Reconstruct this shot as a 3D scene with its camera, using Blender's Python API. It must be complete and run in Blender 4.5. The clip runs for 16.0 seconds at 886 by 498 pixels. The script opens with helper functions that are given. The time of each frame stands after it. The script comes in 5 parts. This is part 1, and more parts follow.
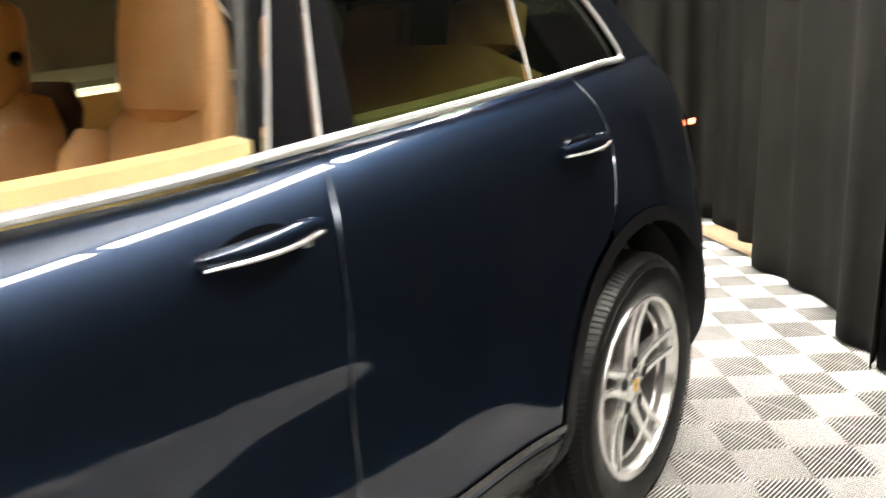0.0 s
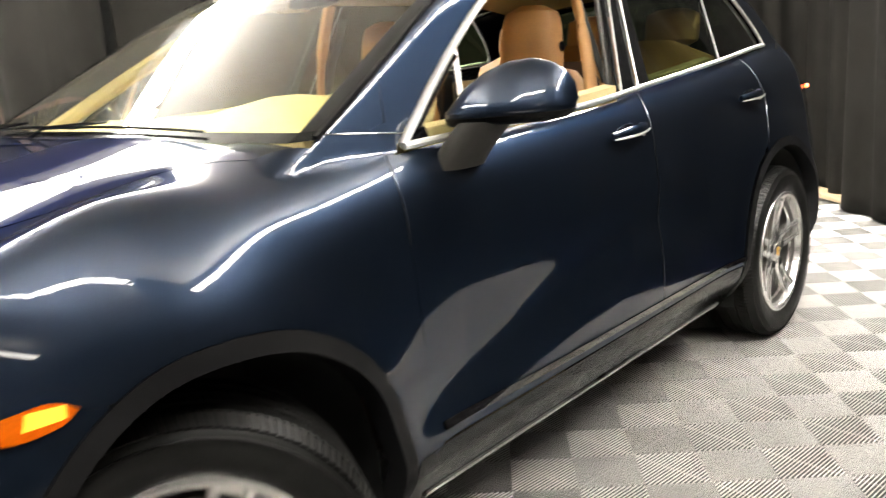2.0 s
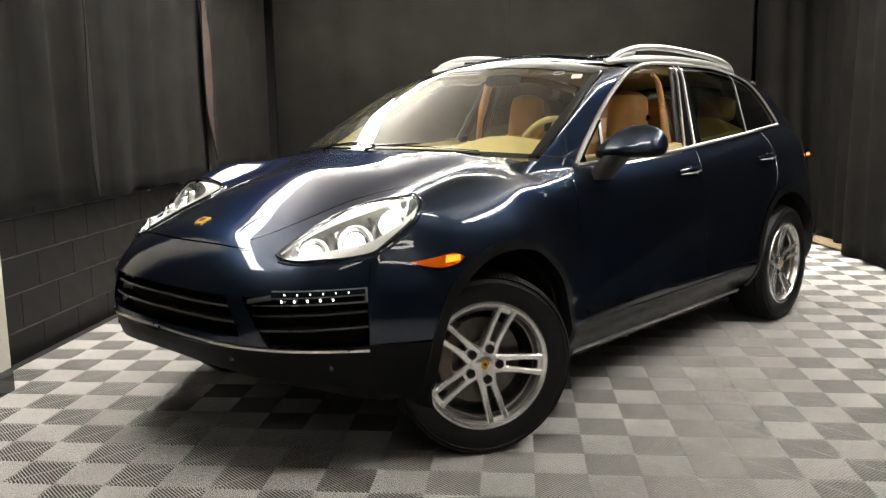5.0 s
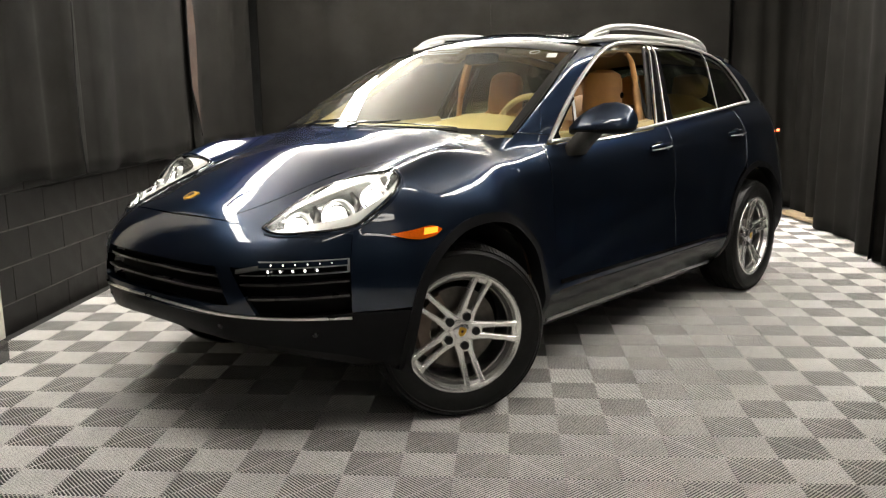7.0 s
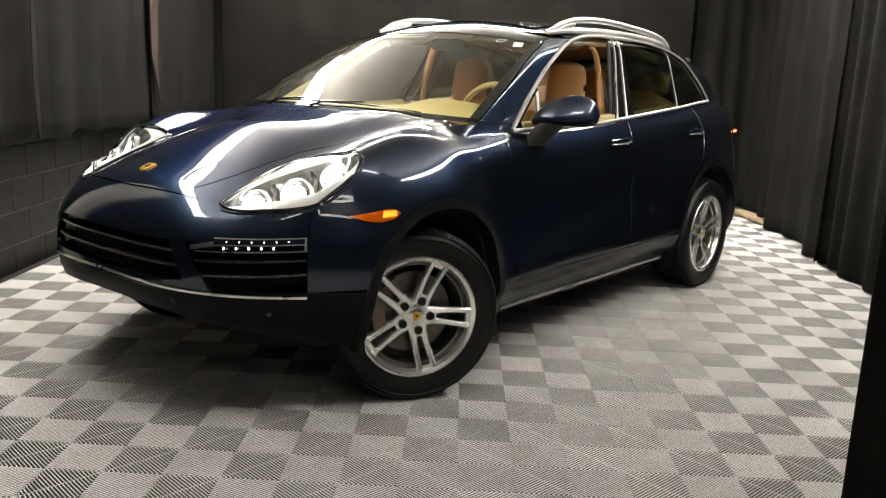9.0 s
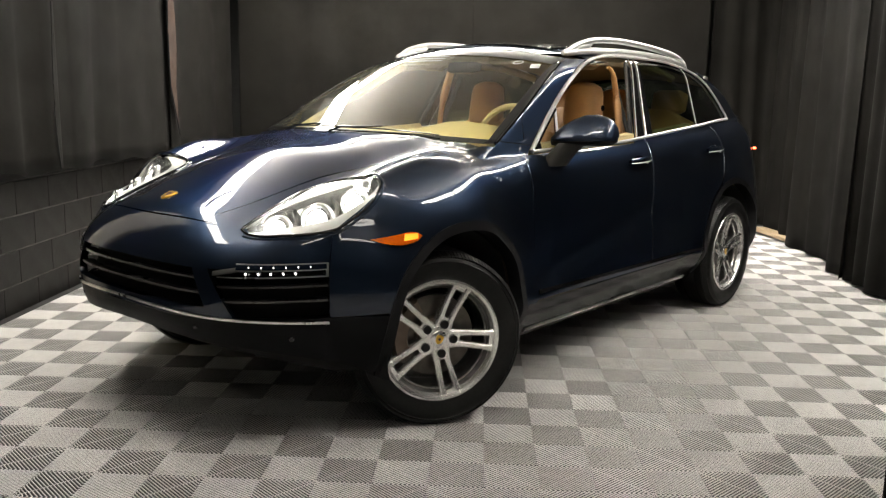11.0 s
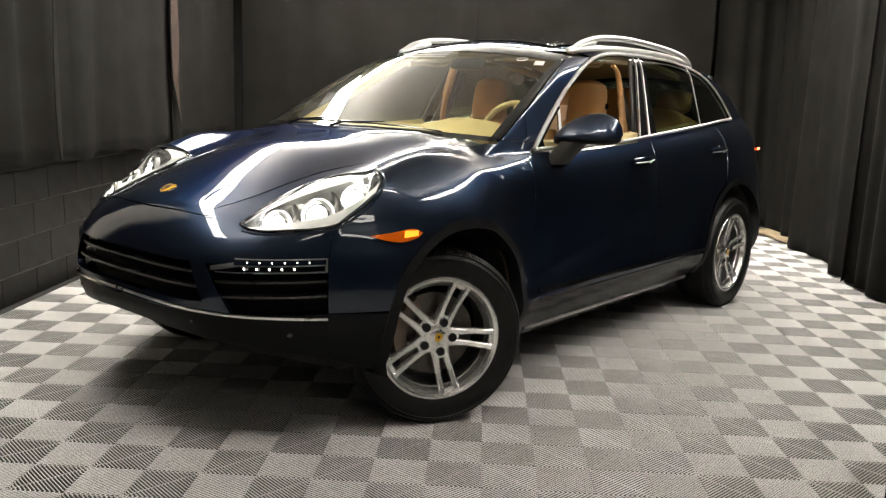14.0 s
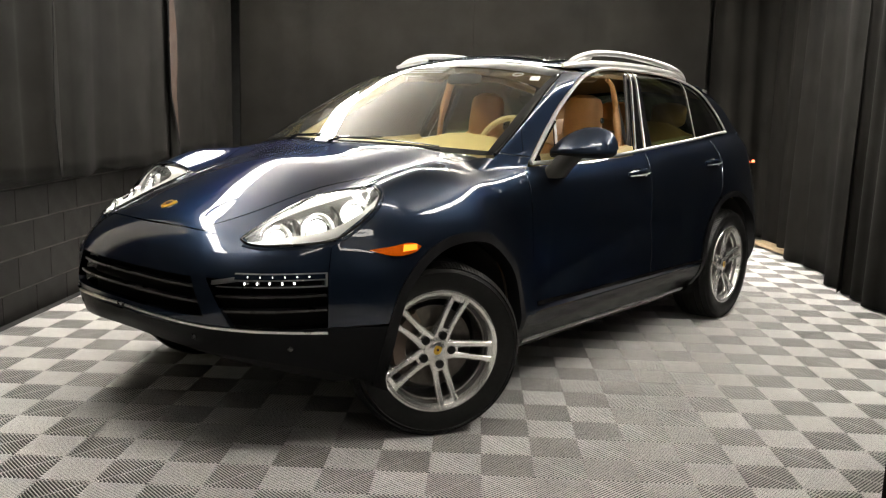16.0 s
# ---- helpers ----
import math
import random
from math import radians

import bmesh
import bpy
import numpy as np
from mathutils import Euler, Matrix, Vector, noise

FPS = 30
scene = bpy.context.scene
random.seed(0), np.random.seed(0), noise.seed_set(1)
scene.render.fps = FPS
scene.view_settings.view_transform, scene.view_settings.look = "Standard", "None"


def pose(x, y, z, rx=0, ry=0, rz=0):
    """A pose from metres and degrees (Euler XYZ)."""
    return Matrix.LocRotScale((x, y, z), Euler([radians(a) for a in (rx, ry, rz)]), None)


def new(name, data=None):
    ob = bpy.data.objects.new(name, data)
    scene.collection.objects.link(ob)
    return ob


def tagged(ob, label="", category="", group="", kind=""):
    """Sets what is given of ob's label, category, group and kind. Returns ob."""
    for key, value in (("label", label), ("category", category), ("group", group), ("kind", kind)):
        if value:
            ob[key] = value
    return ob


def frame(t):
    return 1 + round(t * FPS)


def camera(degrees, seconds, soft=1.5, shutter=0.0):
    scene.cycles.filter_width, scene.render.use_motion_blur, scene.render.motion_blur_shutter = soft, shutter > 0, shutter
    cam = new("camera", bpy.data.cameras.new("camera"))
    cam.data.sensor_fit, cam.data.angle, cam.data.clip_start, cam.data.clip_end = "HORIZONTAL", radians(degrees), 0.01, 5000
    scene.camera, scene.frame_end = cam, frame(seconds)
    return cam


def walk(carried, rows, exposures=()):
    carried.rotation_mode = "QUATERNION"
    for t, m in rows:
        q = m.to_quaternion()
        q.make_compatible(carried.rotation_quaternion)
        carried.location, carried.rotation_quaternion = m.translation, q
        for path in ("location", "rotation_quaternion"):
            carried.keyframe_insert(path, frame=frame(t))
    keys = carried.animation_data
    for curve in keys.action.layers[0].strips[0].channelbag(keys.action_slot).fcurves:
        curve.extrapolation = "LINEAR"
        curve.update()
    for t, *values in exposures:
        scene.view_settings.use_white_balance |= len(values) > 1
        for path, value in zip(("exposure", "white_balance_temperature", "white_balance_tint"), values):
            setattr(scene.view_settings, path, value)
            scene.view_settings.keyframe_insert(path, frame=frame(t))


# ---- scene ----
cam = camera(55.12, 16.0, soft=1.25, shutter=0.5)
# seconds, eye, yaw, pitch, roll
ROWS = [
    (0, 1.076, 0.522, 1.302, -1.37, -13.60, 2.17),
    (0.5, 0.807, 0.185, 1.310, -0.30, -14.41, 2.91),
    (1, 0.727, -0.273, 1.287, 3.45, -14.95, 4.04),
    (1.5, 0.552, -0.640, 1.309, -1.47, -13.10, 2.94),
    (2, 0.386, -0.960, 1.312, 2.44, -12.98, 4.30),
    (2.5, 0.341, -1.372, 1.316, 4.15, -14.45, 3.88),
    (3, 0.168, -1.764, 1.324, 0.20, -11.97, 3.90),
    (3.5, 0.081, -2.125, 1.327, 5.48, -9.55, 3.27),
    (4, 0.050, -2.418, 1.357, 1.28, -9.39, 2.53),
    (4.5, -0.093, -2.666, 1.362, -0.41, -9.29, 2.31),
    (5, -0.057, -2.858, 1.352, 5.09, -9.13, 0.82),
    (5.2, -0.018, -2.913, 1.339, 3.88, -11.46, 0.46),
    (7.3, -0.014, -3.031, 1.368, 4.09, -10.75, 0.82),
    (7.5, -0.008, -3.037, 1.365, 3.70, -10.94, 0.62),
    (8, 0.005, -3.030, 1.365, 2.04, -10.27, -0.32),
    (8.5, -0.002, -3.022, 1.368, 1.32, -11.79, -1.15),
    (9, -0.022, -3.029, 1.374, 1.70, -11.87, -2.36),
    (9.5, -0.032, -3.023, 1.374, 2.61, -11.44, -1.02),
    (10, -0.031, -3.024, 1.368, 2.98, -9.82, -0.87),
    (10.2, -0.035, -3.023, 1.360, 2.70, -10.03, -0.90),
    (12.5, -0.042, -2.983, 1.362, 2.76, -10.41, -1.28),
    (13, -0.043, -2.975, 1.359, 2.73, -10.67, -1.17),
    (13.5, -0.044, -2.975, 1.360, 2.88, -10.92, -1.70),
    (14, -0.040, -2.984, 1.362, 2.85, -10.52, -1.92),
    (14.5, -0.040, -2.998, 1.372, 2.77, -10.65, -2.20),
    (15, -0.039, -3.006, 1.367, 2.65, -10.35, -1.97),
    (15.5, -0.034, -3.020, 1.370, 2.63, -9.88, -1.91),
    (16, -0.041, -3.019, 1.363, 2.62, -9.52, -1.52),
]
walk(cam, [(t, pose(x, y, z, 90 + pitch, roll, yaw)) for t, x, y, z, yaw, pitch, roll in ROWS],
     [(0.0, 1.2), (0.5, 1.24), (1.0, 1.5), (1.5, 1.55), (2.0, 1.25), (2.5, 0.9), (3.0, 0.55), (3.5, 0.27), (5.0, 0.2), (7.5, 0.25), (16.0, 0.25)])

# where the car stands on the floor: front axle's middle, and its heading
CAR = pose(-0.883, 0.982, 0, 0, 0, 52.27)

# ---- light: white tubes in rows round the bay, no daylight ----
world = bpy.data.worlds.new("world")
scene.world = world
world.use_nodes = True
world.node_tree.nodes["Background"].inputs[0].default_value = (0.02, 0.019, 0.018, 1)
world.node_tree.nodes["Background"].inputs[1].default_value = 0.3
LAMP_Z = 3.0
TUBE_LIGHT = 92.0

# ---- materials ----
def material(name, colour, rough=0.5, metal=0.0, coat=0.0, grain=0.0, grain_size=200.0, stain=0.0, stain_size=3.0, bump=0.0, bump_size=300.0, spread=0.0, **extra):
    """A surface with fine grain, broad stains, relief and a spread of brightness between pieces."""
    m = bpy.data.materials.new(name)
    m.use_nodes = True
    nt = m.node_tree
    b = nt.nodes["Principled BSDF"]
    b.inputs["Base Color"].default_value = (*colour, 1)
    b.inputs["Roughness"].default_value = rough
    b.inputs["Metallic"].default_value = metal
    b.inputs["Coat Weight"].default_value = coat
    b.inputs["Coat Roughness"].default_value = 0.025
    for key, value in extra.items():
        b.inputs[key.replace("_", " ")].default_value = value
    co = nt.nodes.new("ShaderNodeTexCoord")

    def noise_at(size, detail=4.0):
        n = nt.nodes.new("ShaderNodeTexNoise")
        n.inputs["Scale"].default_value = size
        n.inputs["Detail"].default_value = detail
        nt.links.new(co.outputs["Object"], n.inputs["Vector"])
        return n.outputs["Fac"]

    def remap(fac, low, high):
        r = nt.nodes.new("ShaderNodeMapRange")
        r.inputs["From Min"].default_value, r.inputs["From Max"].default_value = 0.3, 0.7
        r.inputs["To Min"].default_value, r.inputs["To Max"].default_value = low, high
        nt.links.new(fac, r.inputs["Value"])
        return r.outputs["Result"]

    def times(a, c):
        q = nt.nodes.new("ShaderNodeMath")
        q.operation = "MULTIPLY"
        nt.links.new(a, q.inputs[0])
        nt.links.new(c, q.inputs[1])
        return q.outputs[0]

    fac = None
    for amount, size in ((grain, grain_size), (stain, stain_size)):
        if amount:
            one = remap(noise_at(size), 1 - amount, 1 + amount)
            fac = one if fac is None else times(fac, one)
    if spread:
        info = nt.nodes.new("ShaderNodeObjectInfo")
        r = nt.nodes.new("ShaderNodeMapRange")
        r.inputs["To Min"].default_value, r.inputs["To Max"].default_value = 1 - spread, 1 + spread
        nt.links.new(info.outputs["Random"], r.inputs["Value"])
        fac = r.outputs["Result"] if fac is None else times(fac, r.outputs["Result"])
    if fac is not None:
        mix = nt.nodes.new("ShaderNodeVectorMath")
        mix.operation = "SCALE"
        mix.inputs[0].default_value = colour
        nt.links.new(fac, mix.inputs["Scale"])
        nt.links.new(mix.outputs[0], b.inputs["Base Color"])
    if stain and rough > 0.1:
        nt.links.new(remap(noise_at(stain_size * 2.3), rough * 0.85, min(1, rough * 1.15)), b.inputs["Roughness"])
    if bump:
        bp = nt.nodes.new("ShaderNodeBump")
        bp.inputs["Strength"].default_value = bump
        bp.inputs["Distance"].default_value = 0.002
        nt.links.new(noise_at(bump_size, 3.0), bp.inputs["Height"])
        nt.links.new(bp.outputs[0], b.inputs["Normal"])
    return m


def glowing(name, colour, strength):
    m = bpy.data.materials.new(name)
    m.use_nodes = True
    b = m.node_tree.nodes["Principled BSDF"]
    b.inputs["Base Color"].default_value = (0.8, 0.8, 0.8, 1)
    b.inputs["Emission Color"].default_value = (*colour, 1)
    b.inputs["Emission Strength"].default_value = strength
    return m


def glass(name, colour, rough=0.0, haze=0.0):
    """A thin pane: a tinted see-through sheet with a mirror-like sheen."""
    m = bpy.data.materials.new(name)
    m.use_nodes = True
    nt = m.node_tree
    nt.nodes.remove(nt.nodes["Principled BSDF"])
    clear = nt.nodes.new("ShaderNodeBsdfTransparent")
    clear.inputs[0].default_value = (*colour, 1)
    shine = nt.nodes.new("ShaderNodeBsdfGlossy")
    shine.inputs["Roughness"].default_value = rough
    shine.inputs["Color"].default_value = (1, 1, 1, 1)
    facing = nt.nodes.new("ShaderNodeLayerWeight")
    facing.inputs["Blend"].default_value = 0.5
    power = nt.nodes.new("ShaderNodeMath")
    power.operation = "POWER"
    power.inputs[1].default_value = 5.2
    nt.links.new(facing.outputs["Facing"], power.inputs[0])
    sheen = nt.nodes.new("ShaderNodeMapRange")
    sheen.inputs["To Min"].default_value, sheen.inputs["To Max"].default_value = 0.058, 1.0
    nt.links.new(power.outputs[0], sheen.inputs["Value"])
    mix = nt.nodes.new("ShaderNodeMixShader")
    nt.links.new(sheen.outputs[0], mix.inputs[0])
    nt.links.new(clear.outputs[0], mix.inputs[1])
    nt.links.new(shine.outputs[0], mix.inputs[2])
    last = mix
    if haze:
        film = nt.nodes.new("ShaderNodeBsdfGlossy")
        film.inputs["Roughness"].default_value = 0.48
        film.inputs["Color"].default_value = (0.95, 0.92, 0.78, 1)
        last = nt.nodes.new("ShaderNodeMixShader")
        last.inputs[0].default_value = haze
        nt.links.new(mix.outputs[0], last.inputs[1])
        nt.links.new(film.outputs[0], last.inputs[2])
    nt.links.new(last.outputs[0], nt.nodes["Material Output"].inputs[0])
    return m


PAINT = material("navy metallic paint", (0.0165, 0.0255, 0.0450), rough=0.37, metal=0.92, coat=1.0, grain=0.25, grain_size=900, Specular_IOR_Level=0.10, Specular_Tint=(0.28, 0.31, 0.36, 1))
PLASTIC = material("dark grey trim plastic", (0.0065, 0.0065, 0.0072), rough=0.45, Specular_IOR_Level=0.16, grain=0.1, bump=0.25, bump_size=700, stain=0.15, stain_size=5)
GLOSS_BLACK = material("black gloss trim", (0.006, 0.006, 0.007), rough=0.12, coat=0.6, grain=0.1)
SILL_BLACK = material("black sill cladding", (0.009, 0.0095, 0.011), rough=0.16, Specular_IOR_Level=0.32, stain=0.2, stain_size=4, bump=0.1, bump_size=160)
LOWER_BLACK = material("near-black lower bumper", (0.0045, 0.0045, 0.0055), rough=0.33, grain=0.1, stain=0.1, stain_size=6, bump=0.15, bump_size=500, Specular_IOR_Level=0.12)
SLAT = material("dark grey satin slat", (0.05, 0.047, 0.044), rough=0.3, grain=0.1, stain=0.15, stain_size=8)
# the unlit look of undersides and hollows is put into this black
DARK = material("black underside with shade in its colour", (0.004, 0.004, 0.004), rough=0.85, grain=0.2, grain_size=40)
CHROME = material("satin chrome", (0.80, 0.79, 0.77), rough=0.30, metal=1.0, stain=0.05, stain_size=6)
ALLOY = material("silver alloy", (0.82, 0.81, 0.79), rough=0.27, metal=0.85, coat=0.2, grain=0.04, grain_size=500)
# the wheel barrel's shade is put into this grey; lamp parts share it
ALLOY_DARK = material("grey alloy with barrel shade in it", (0.10, 0.096, 0.09), rough=0.45, metal=0.7, stain=0.3, stain_size=12)
RUBBER = material("black tyre rubber", (0.0062, 0.0061, 0.0058), rough=0.46, Specular_IOR_Level=0.26, grain=0.25, grain_size=60, stain=0.35, stain_size=7, bump=0.3, bump_size=220)
STEEL = material("brake disc steel", (0.11, 0.10, 0.088), rough=0.38, metal=0.9, grain=0.15, grain_size=40, stain=0.2, stain_size=9)
CALIPER = material("grey brake caliper", (0.13, 0.095, 0.07), rough=0.5, metal=0.2, stain=0.25, stain_size=14)
GOLD = material("gold enamel badge", (0.62, 0.36, 0.05), rough=0.28, metal=0.75, grain=0.2, grain_size=120)
BADGE_DARK = material("dark enamel", (0.05, 0.012, 0.01), rough=0.3)
LEATHER = material("tan leather", (0.52, 0.285, 0.115), rough=0.5, grain=0.08, grain_size=220, stain=0.12, stain_size=6, bump=0.35, bump_size=420)
LEATHER_PALE = material("pale sand leather", (0.56, 0.45, 0.22), rough=0.55, grain=0.06, grain_size=220, stain=0.08, stain_size=5, bump=0.3, bump_size=420)
CARPET = material("brown cabin carpet", (0.05, 0.03, 0.018), rough=0.95, grain=0.3, grain_size=200)
HEADLINER = material("beige cloth lining", (0.32, 0.25, 0.15), rough=0.95, grain=0.1, grain_size=300)
AMBER = material("amber lamp lens", (0.62, 0.11, 0.003), rough=0.12, coat=1.0, grain=0.12, grain_size=160)
LAMP_BODY = material("bright lamp reflector", (0.86, 0.86, 0.84), rough=0.13, metal=0.9, stain=0.1, stain_size=14)
REFLECTOR = material("silver lamp reflector", (0.46, 0.46, 0.45), rough=0.22, metal=0.85, stain=0.25, stain_size=18)
LAMP_CREAM = material("pale cream lamp housing", (0.74, 0.735, 0.70), rough=0.32, metal=0.25, stain=0.12, stain_size=8)
TAIL_RED = material("dark red lamp lens", (0.16, 0.006, 0.006), rough=0.15, coat=1.0)
WHITE = material("white sticker", (0.8, 0.8, 0.78), rough=0.6)
GLASS_CLEAR = glass("clear windscreen glass", (0.90, 0.93, 0.86))
GLASS_SCREEN = glass("clear windscreen glass with a film of dust", (0.90, 0.925, 0.76), haze=0.016)
GLASS_TINT = glass("privacy glass", (0.118, 0.158, 0.088))
# paler than the body paint: door edge highlight put into the colour
EDGE_GLINT = material("pale glint on paint edge", (0.16, 0.18, 0.21), rough=0.22, metal=0.9, coat=1.0)
LENS = glass("clear lamp lens", (0.96, 0.97, 0.97))
ARM_GREY = material("lighter grey mirror plastic", (0.040, 0.038, 0.034), rough=0.5, Specular_IOR_Level=0.25, grain=0.12, grain_size=300, stain=0.15, stain_size=9, bump=0.2, bump_size=600)
MIRROR = material("mirror glass", (0.85, 0.86, 0.87), rough=0.02, metal=1.0)
GREY_SEAL = material("grey door seal", (0.060, 0.058, 0.056), rough=0.7, grain=0.2, grain_size=60)
TRIM = material("bright satin trim", (0.88, 0.88, 0.87), rough=0.36, metal=0.75, stain=0.04, stain_size=6)
SATIN = material("satin aluminium", (0.74, 0.735, 0.72), rough=0.42, metal=0.8, stain=0.05, stain_size=6)
TUBE_SIDE = glowing("lit side tube", (1.0, 0.95, 0.865), TUBE_LIGHT * 0.36)
TUBE_DIM = glowing("lit dim tube", (1.0, 0.95, 0.865), TUBE_LIGHT * 0.36)
TUBE_SOFT = glowing("lit wide tube", (1.0, 0.95, 0.865), TUBE_LIGHT * 0.25)
TUBE_FAR = glowing("lit far tube", (1.0, 0.95, 0.865), TUBE_LIGHT * 0.10)
TUBE_BACK = glowing("lit back tube", (1.0, 0.95, 0.865), TUBE_LIGHT * 0.58)
LED_ON = glowing("lit headlamp lens", (1.0, 0.98, 0.93), 6.5)
LED_DAY = glowing("lit daytime lamp", (1.0, 0.97, 0.9), 2.4)
AMBER_ON = glowing("lit amber bulb", (1.0, 0.33, 0.02), 1.5)
AMBER_ON.node_tree.nodes["Principled BSDF"].inputs["Base Color"].default_value = (0.8, 0.17, 0.005, 1)
RED_ON = glowing("lit red lamp", (1.0, 0.09, 0.01), 6.0)
# darker rib flanks: the grooves' shade is put into the colour
RIB_SHADE = material("grey rib flank with groove shade in it", (0.085, 0.083, 0.080), rough=0.6, grain=0.15, grain_size=80, stain=0.2, stain_size=3)
TILE = material("light grey ribbed plastic", (0.66, 0.645, 0.62), rough=0.22, Specular_IOR_Level=0.8, grain=0.06, grain_size=50, stain=0.12, stain_size=2.2, spread=0.035)
SLAB = material("dark slab under the tiles", (0.012, 0.0118, 0.0115), rough=0.9, grain=0.3, grain_size=12)
CURTAIN = material("black stage cloth", (0.0054, 0.0047, 0.0035), rough=0.95, Specular_IOR_Level=0.20, grain=0.12, grain_size=350, stain=0.30, stain_size=1.6, bump=0.2, bump_size=500)
BLOCK = material("black painted concrete block", (0.0062, 0.0054, 0.0046), rough=0.42, Specular_IOR_Level=0.22, grain=0.25, grain_size=120, stain=0.35, stain_size=3, bump=0.5, bump_size=160, spread=0.12)
DUST_GLINT = material("dusty mortar ledge with caught light in its colour", (0.075, 0.068, 0.06), rough=0.8, grain=0.5, grain_size=14, stain=0.5, stain_size=4)
MORTAR = material("black painted mortar", (0.0105, 0.0095, 0.0085), rough=0.7, Specular_IOR_Level=0.3, grain=0.25, grain_size=90)
WHITE_WALL = material("white painted wall", (0.72, 0.68, 0.60), rough=0.7, grain=0.04, grain_size=90, stain=0.08, stain_size=2)
CEILING = material("pale ceiling paint", (0.82, 0.805, 0.77), rough=0.9, grain=0.15, grain_size=20)
BROWN_CLOTH = material("brown cloth edge", (0.032, 0.015, 0.008), rough=0.95, grain=0.15, grain_size=200, stain=0.3, stain_size=6)
CARD = material("pale brown board", (0.42, 0.32, 0.20), rough=0.85, grain=0.12, grain_size=60, stain=0.15, stain_size=5)
BACK_WALL = material("dark painted back wall", (0.03, 0.03, 0.029), rough=0.85, grain=0.15, grain_size=25)

# ---- mesh helpers ----
def mesh_of(name, verts, faces, mat, normals=None, smooth=True):
    me = bpy.data.meshes.new(name)
    me.from_pydata([tuple(map(float, v)) for v in verts], [], [tuple(map(int, f)) for f in faces])
    me.materials.append(mat)
    me.polygons.foreach_set("use_smooth", [smooth] * len(me.polygons))
    me.update()
    if normals is not None:
        me.normals_split_custom_set_from_vertices([tuple(map(float, n)) for n in normals])
    return me


def link(name, me, parent=None, label=""):
    ob = new(name, me)
    if parent is not None:
        ob.parent = parent
    return tagged(ob, label)


def part(name, bm, mat, parent, label="", smooth=None, angle=35):
    """One bmesh as one mesh object under a thing or a part."""
    me = bpy.data.meshes.new(name)
    bmesh.ops.recalc_face_normals(bm, faces=bm.faces)
    sharp = radians(angle)
    for f in bm.faces:
        f.smooth = smooth is not False
    for e in bm.edges:
        if len(e.link_faces) == 2 and e.calc_face_angle(0) > sharp:
            e.smooth = False
    bm.to_mesh(me)
    bm.free()
    me.materials.append(mat)
    return link(name, me, parent, label)


def thing(name, label, category, group="", kind="", at=None):
    ob = tagged(new(name), label, category, group, kind)
    if at is not None:
        ob.matrix_world = at
    return ob


def add_box(bm, size, at=(0, 0, 0), bevel=0.0, turn=None, segments=2):
    m = Matrix.Translation(at) @ (turn if turn is not None else Matrix()) @ Matrix.Diagonal((*size, 1))
    got = bmesh.ops.create_cube(bm, size=1.0, matrix=m)
    if bevel:
        edges = list({e for v in got["verts"] for e in v.link_edges})
        bmesh.ops.bevel(bm, geom=edges, offset=bevel, segments=segments, affect="EDGES", profile=0.5)
    return bm


def box(size, at=(0, 0, 0), bevel=0.0, turn=None, segments=2):
    return add_box(bmesh.new(), size, at, bevel, turn, segments)


def add_lathe(bm, profile, steps=48, turn=None, closed=False):
    """Turns (radius, along) pairs about the y axis."""
    turn = turn or Matrix()
    rings = []
    for r, a in profile:
        ring = [bm.verts.new(turn @ Vector((r * math.cos(2 * math.pi * i / steps), a, r * math.sin(2 * math.pi * i / steps)))) for i in range(steps)]
        rings.append(ring)
    pairs = list(zip(rings, rings[1:])) + ([(rings[-1], rings[0])] if closed else [])
    for p, q in pairs:
        for i in range(steps):
            bm.faces.new((p[i], p[(i + 1) % steps], q[(i + 1) % steps], q[i]))
    return bm


def lathe(profile, steps=48, turn=None, closed=False):
    return add_lathe(bmesh.new(), profile, steps, turn, closed)


def add_tube(bm, points, radius, steps=8, flat=1.0, caps=True):
    """A tube along points; radius may be a list; flat squashes it upright."""
    pts = [Vector(p) for p in points]
    rad = radius if isinstance(radius, (list, tuple)) else [radius] * len(pts)
    rings = []
    for i, p in enumerate(pts):
        d = (pts[min(i + 1, len(pts) - 1)] - pts[max(i - 1, 0)]).normalized()
        side = d.cross(Vector((0, 0, 1)))
        side = side.normalized() if side.length > 1e-4 else Vector((1, 0, 0))
        up = side.cross(d)
        rings.append([bm.verts.new(p + side * math.cos(a) * rad[i] + up * math.sin(a) * rad[i] * flat) for a in (2 * math.pi * k / steps for k in range(steps))])
    for p, q in zip(rings, rings[1:]):
        for k in range(steps):
            bm.faces.new((p[k], p[(k + 1) % steps], q[(k + 1) % steps], q[k]))
    if caps:
        bm.faces.new(rings[0][::-1])
        bm.faces.new(rings[-1])
    return bm


def tube(points, radius, steps=8, flat=1.0):
    return add_tube(bmesh.new(), points, radius, steps, flat)


def add_loft(bm, rings, caps=True):
    """Closed rings of points joined one to the next."""
    vs = [[bm.verts.new(p) for p in ring] for ring in rings]
    n = len(vs[0])
    for p, q in zip(vs, vs[1:]):
        for k in range(n):
            bm.faces.new((p[k], p[(k + 1) % n], q[(k + 1) % n], q[k]))
    if caps:
        bm.faces.new(vs[0][::-1])
        bm.faces.new(vs[-1])
    return bm


def rounded(cx, cy, w, h, power=4.0, n=24):
    """A superellipse ring in two coordinates."""
    out = []
    for i in range(n):
        a = 2 * math.pi * i / n
        c, s = math.cos(a), math.sin(a)
        k = (abs(c) ** power + abs(s) ** power) ** (-1 / power)
        out.append((cx + w / 2 * c * k, cy + h / 2 * s * k))
    return out


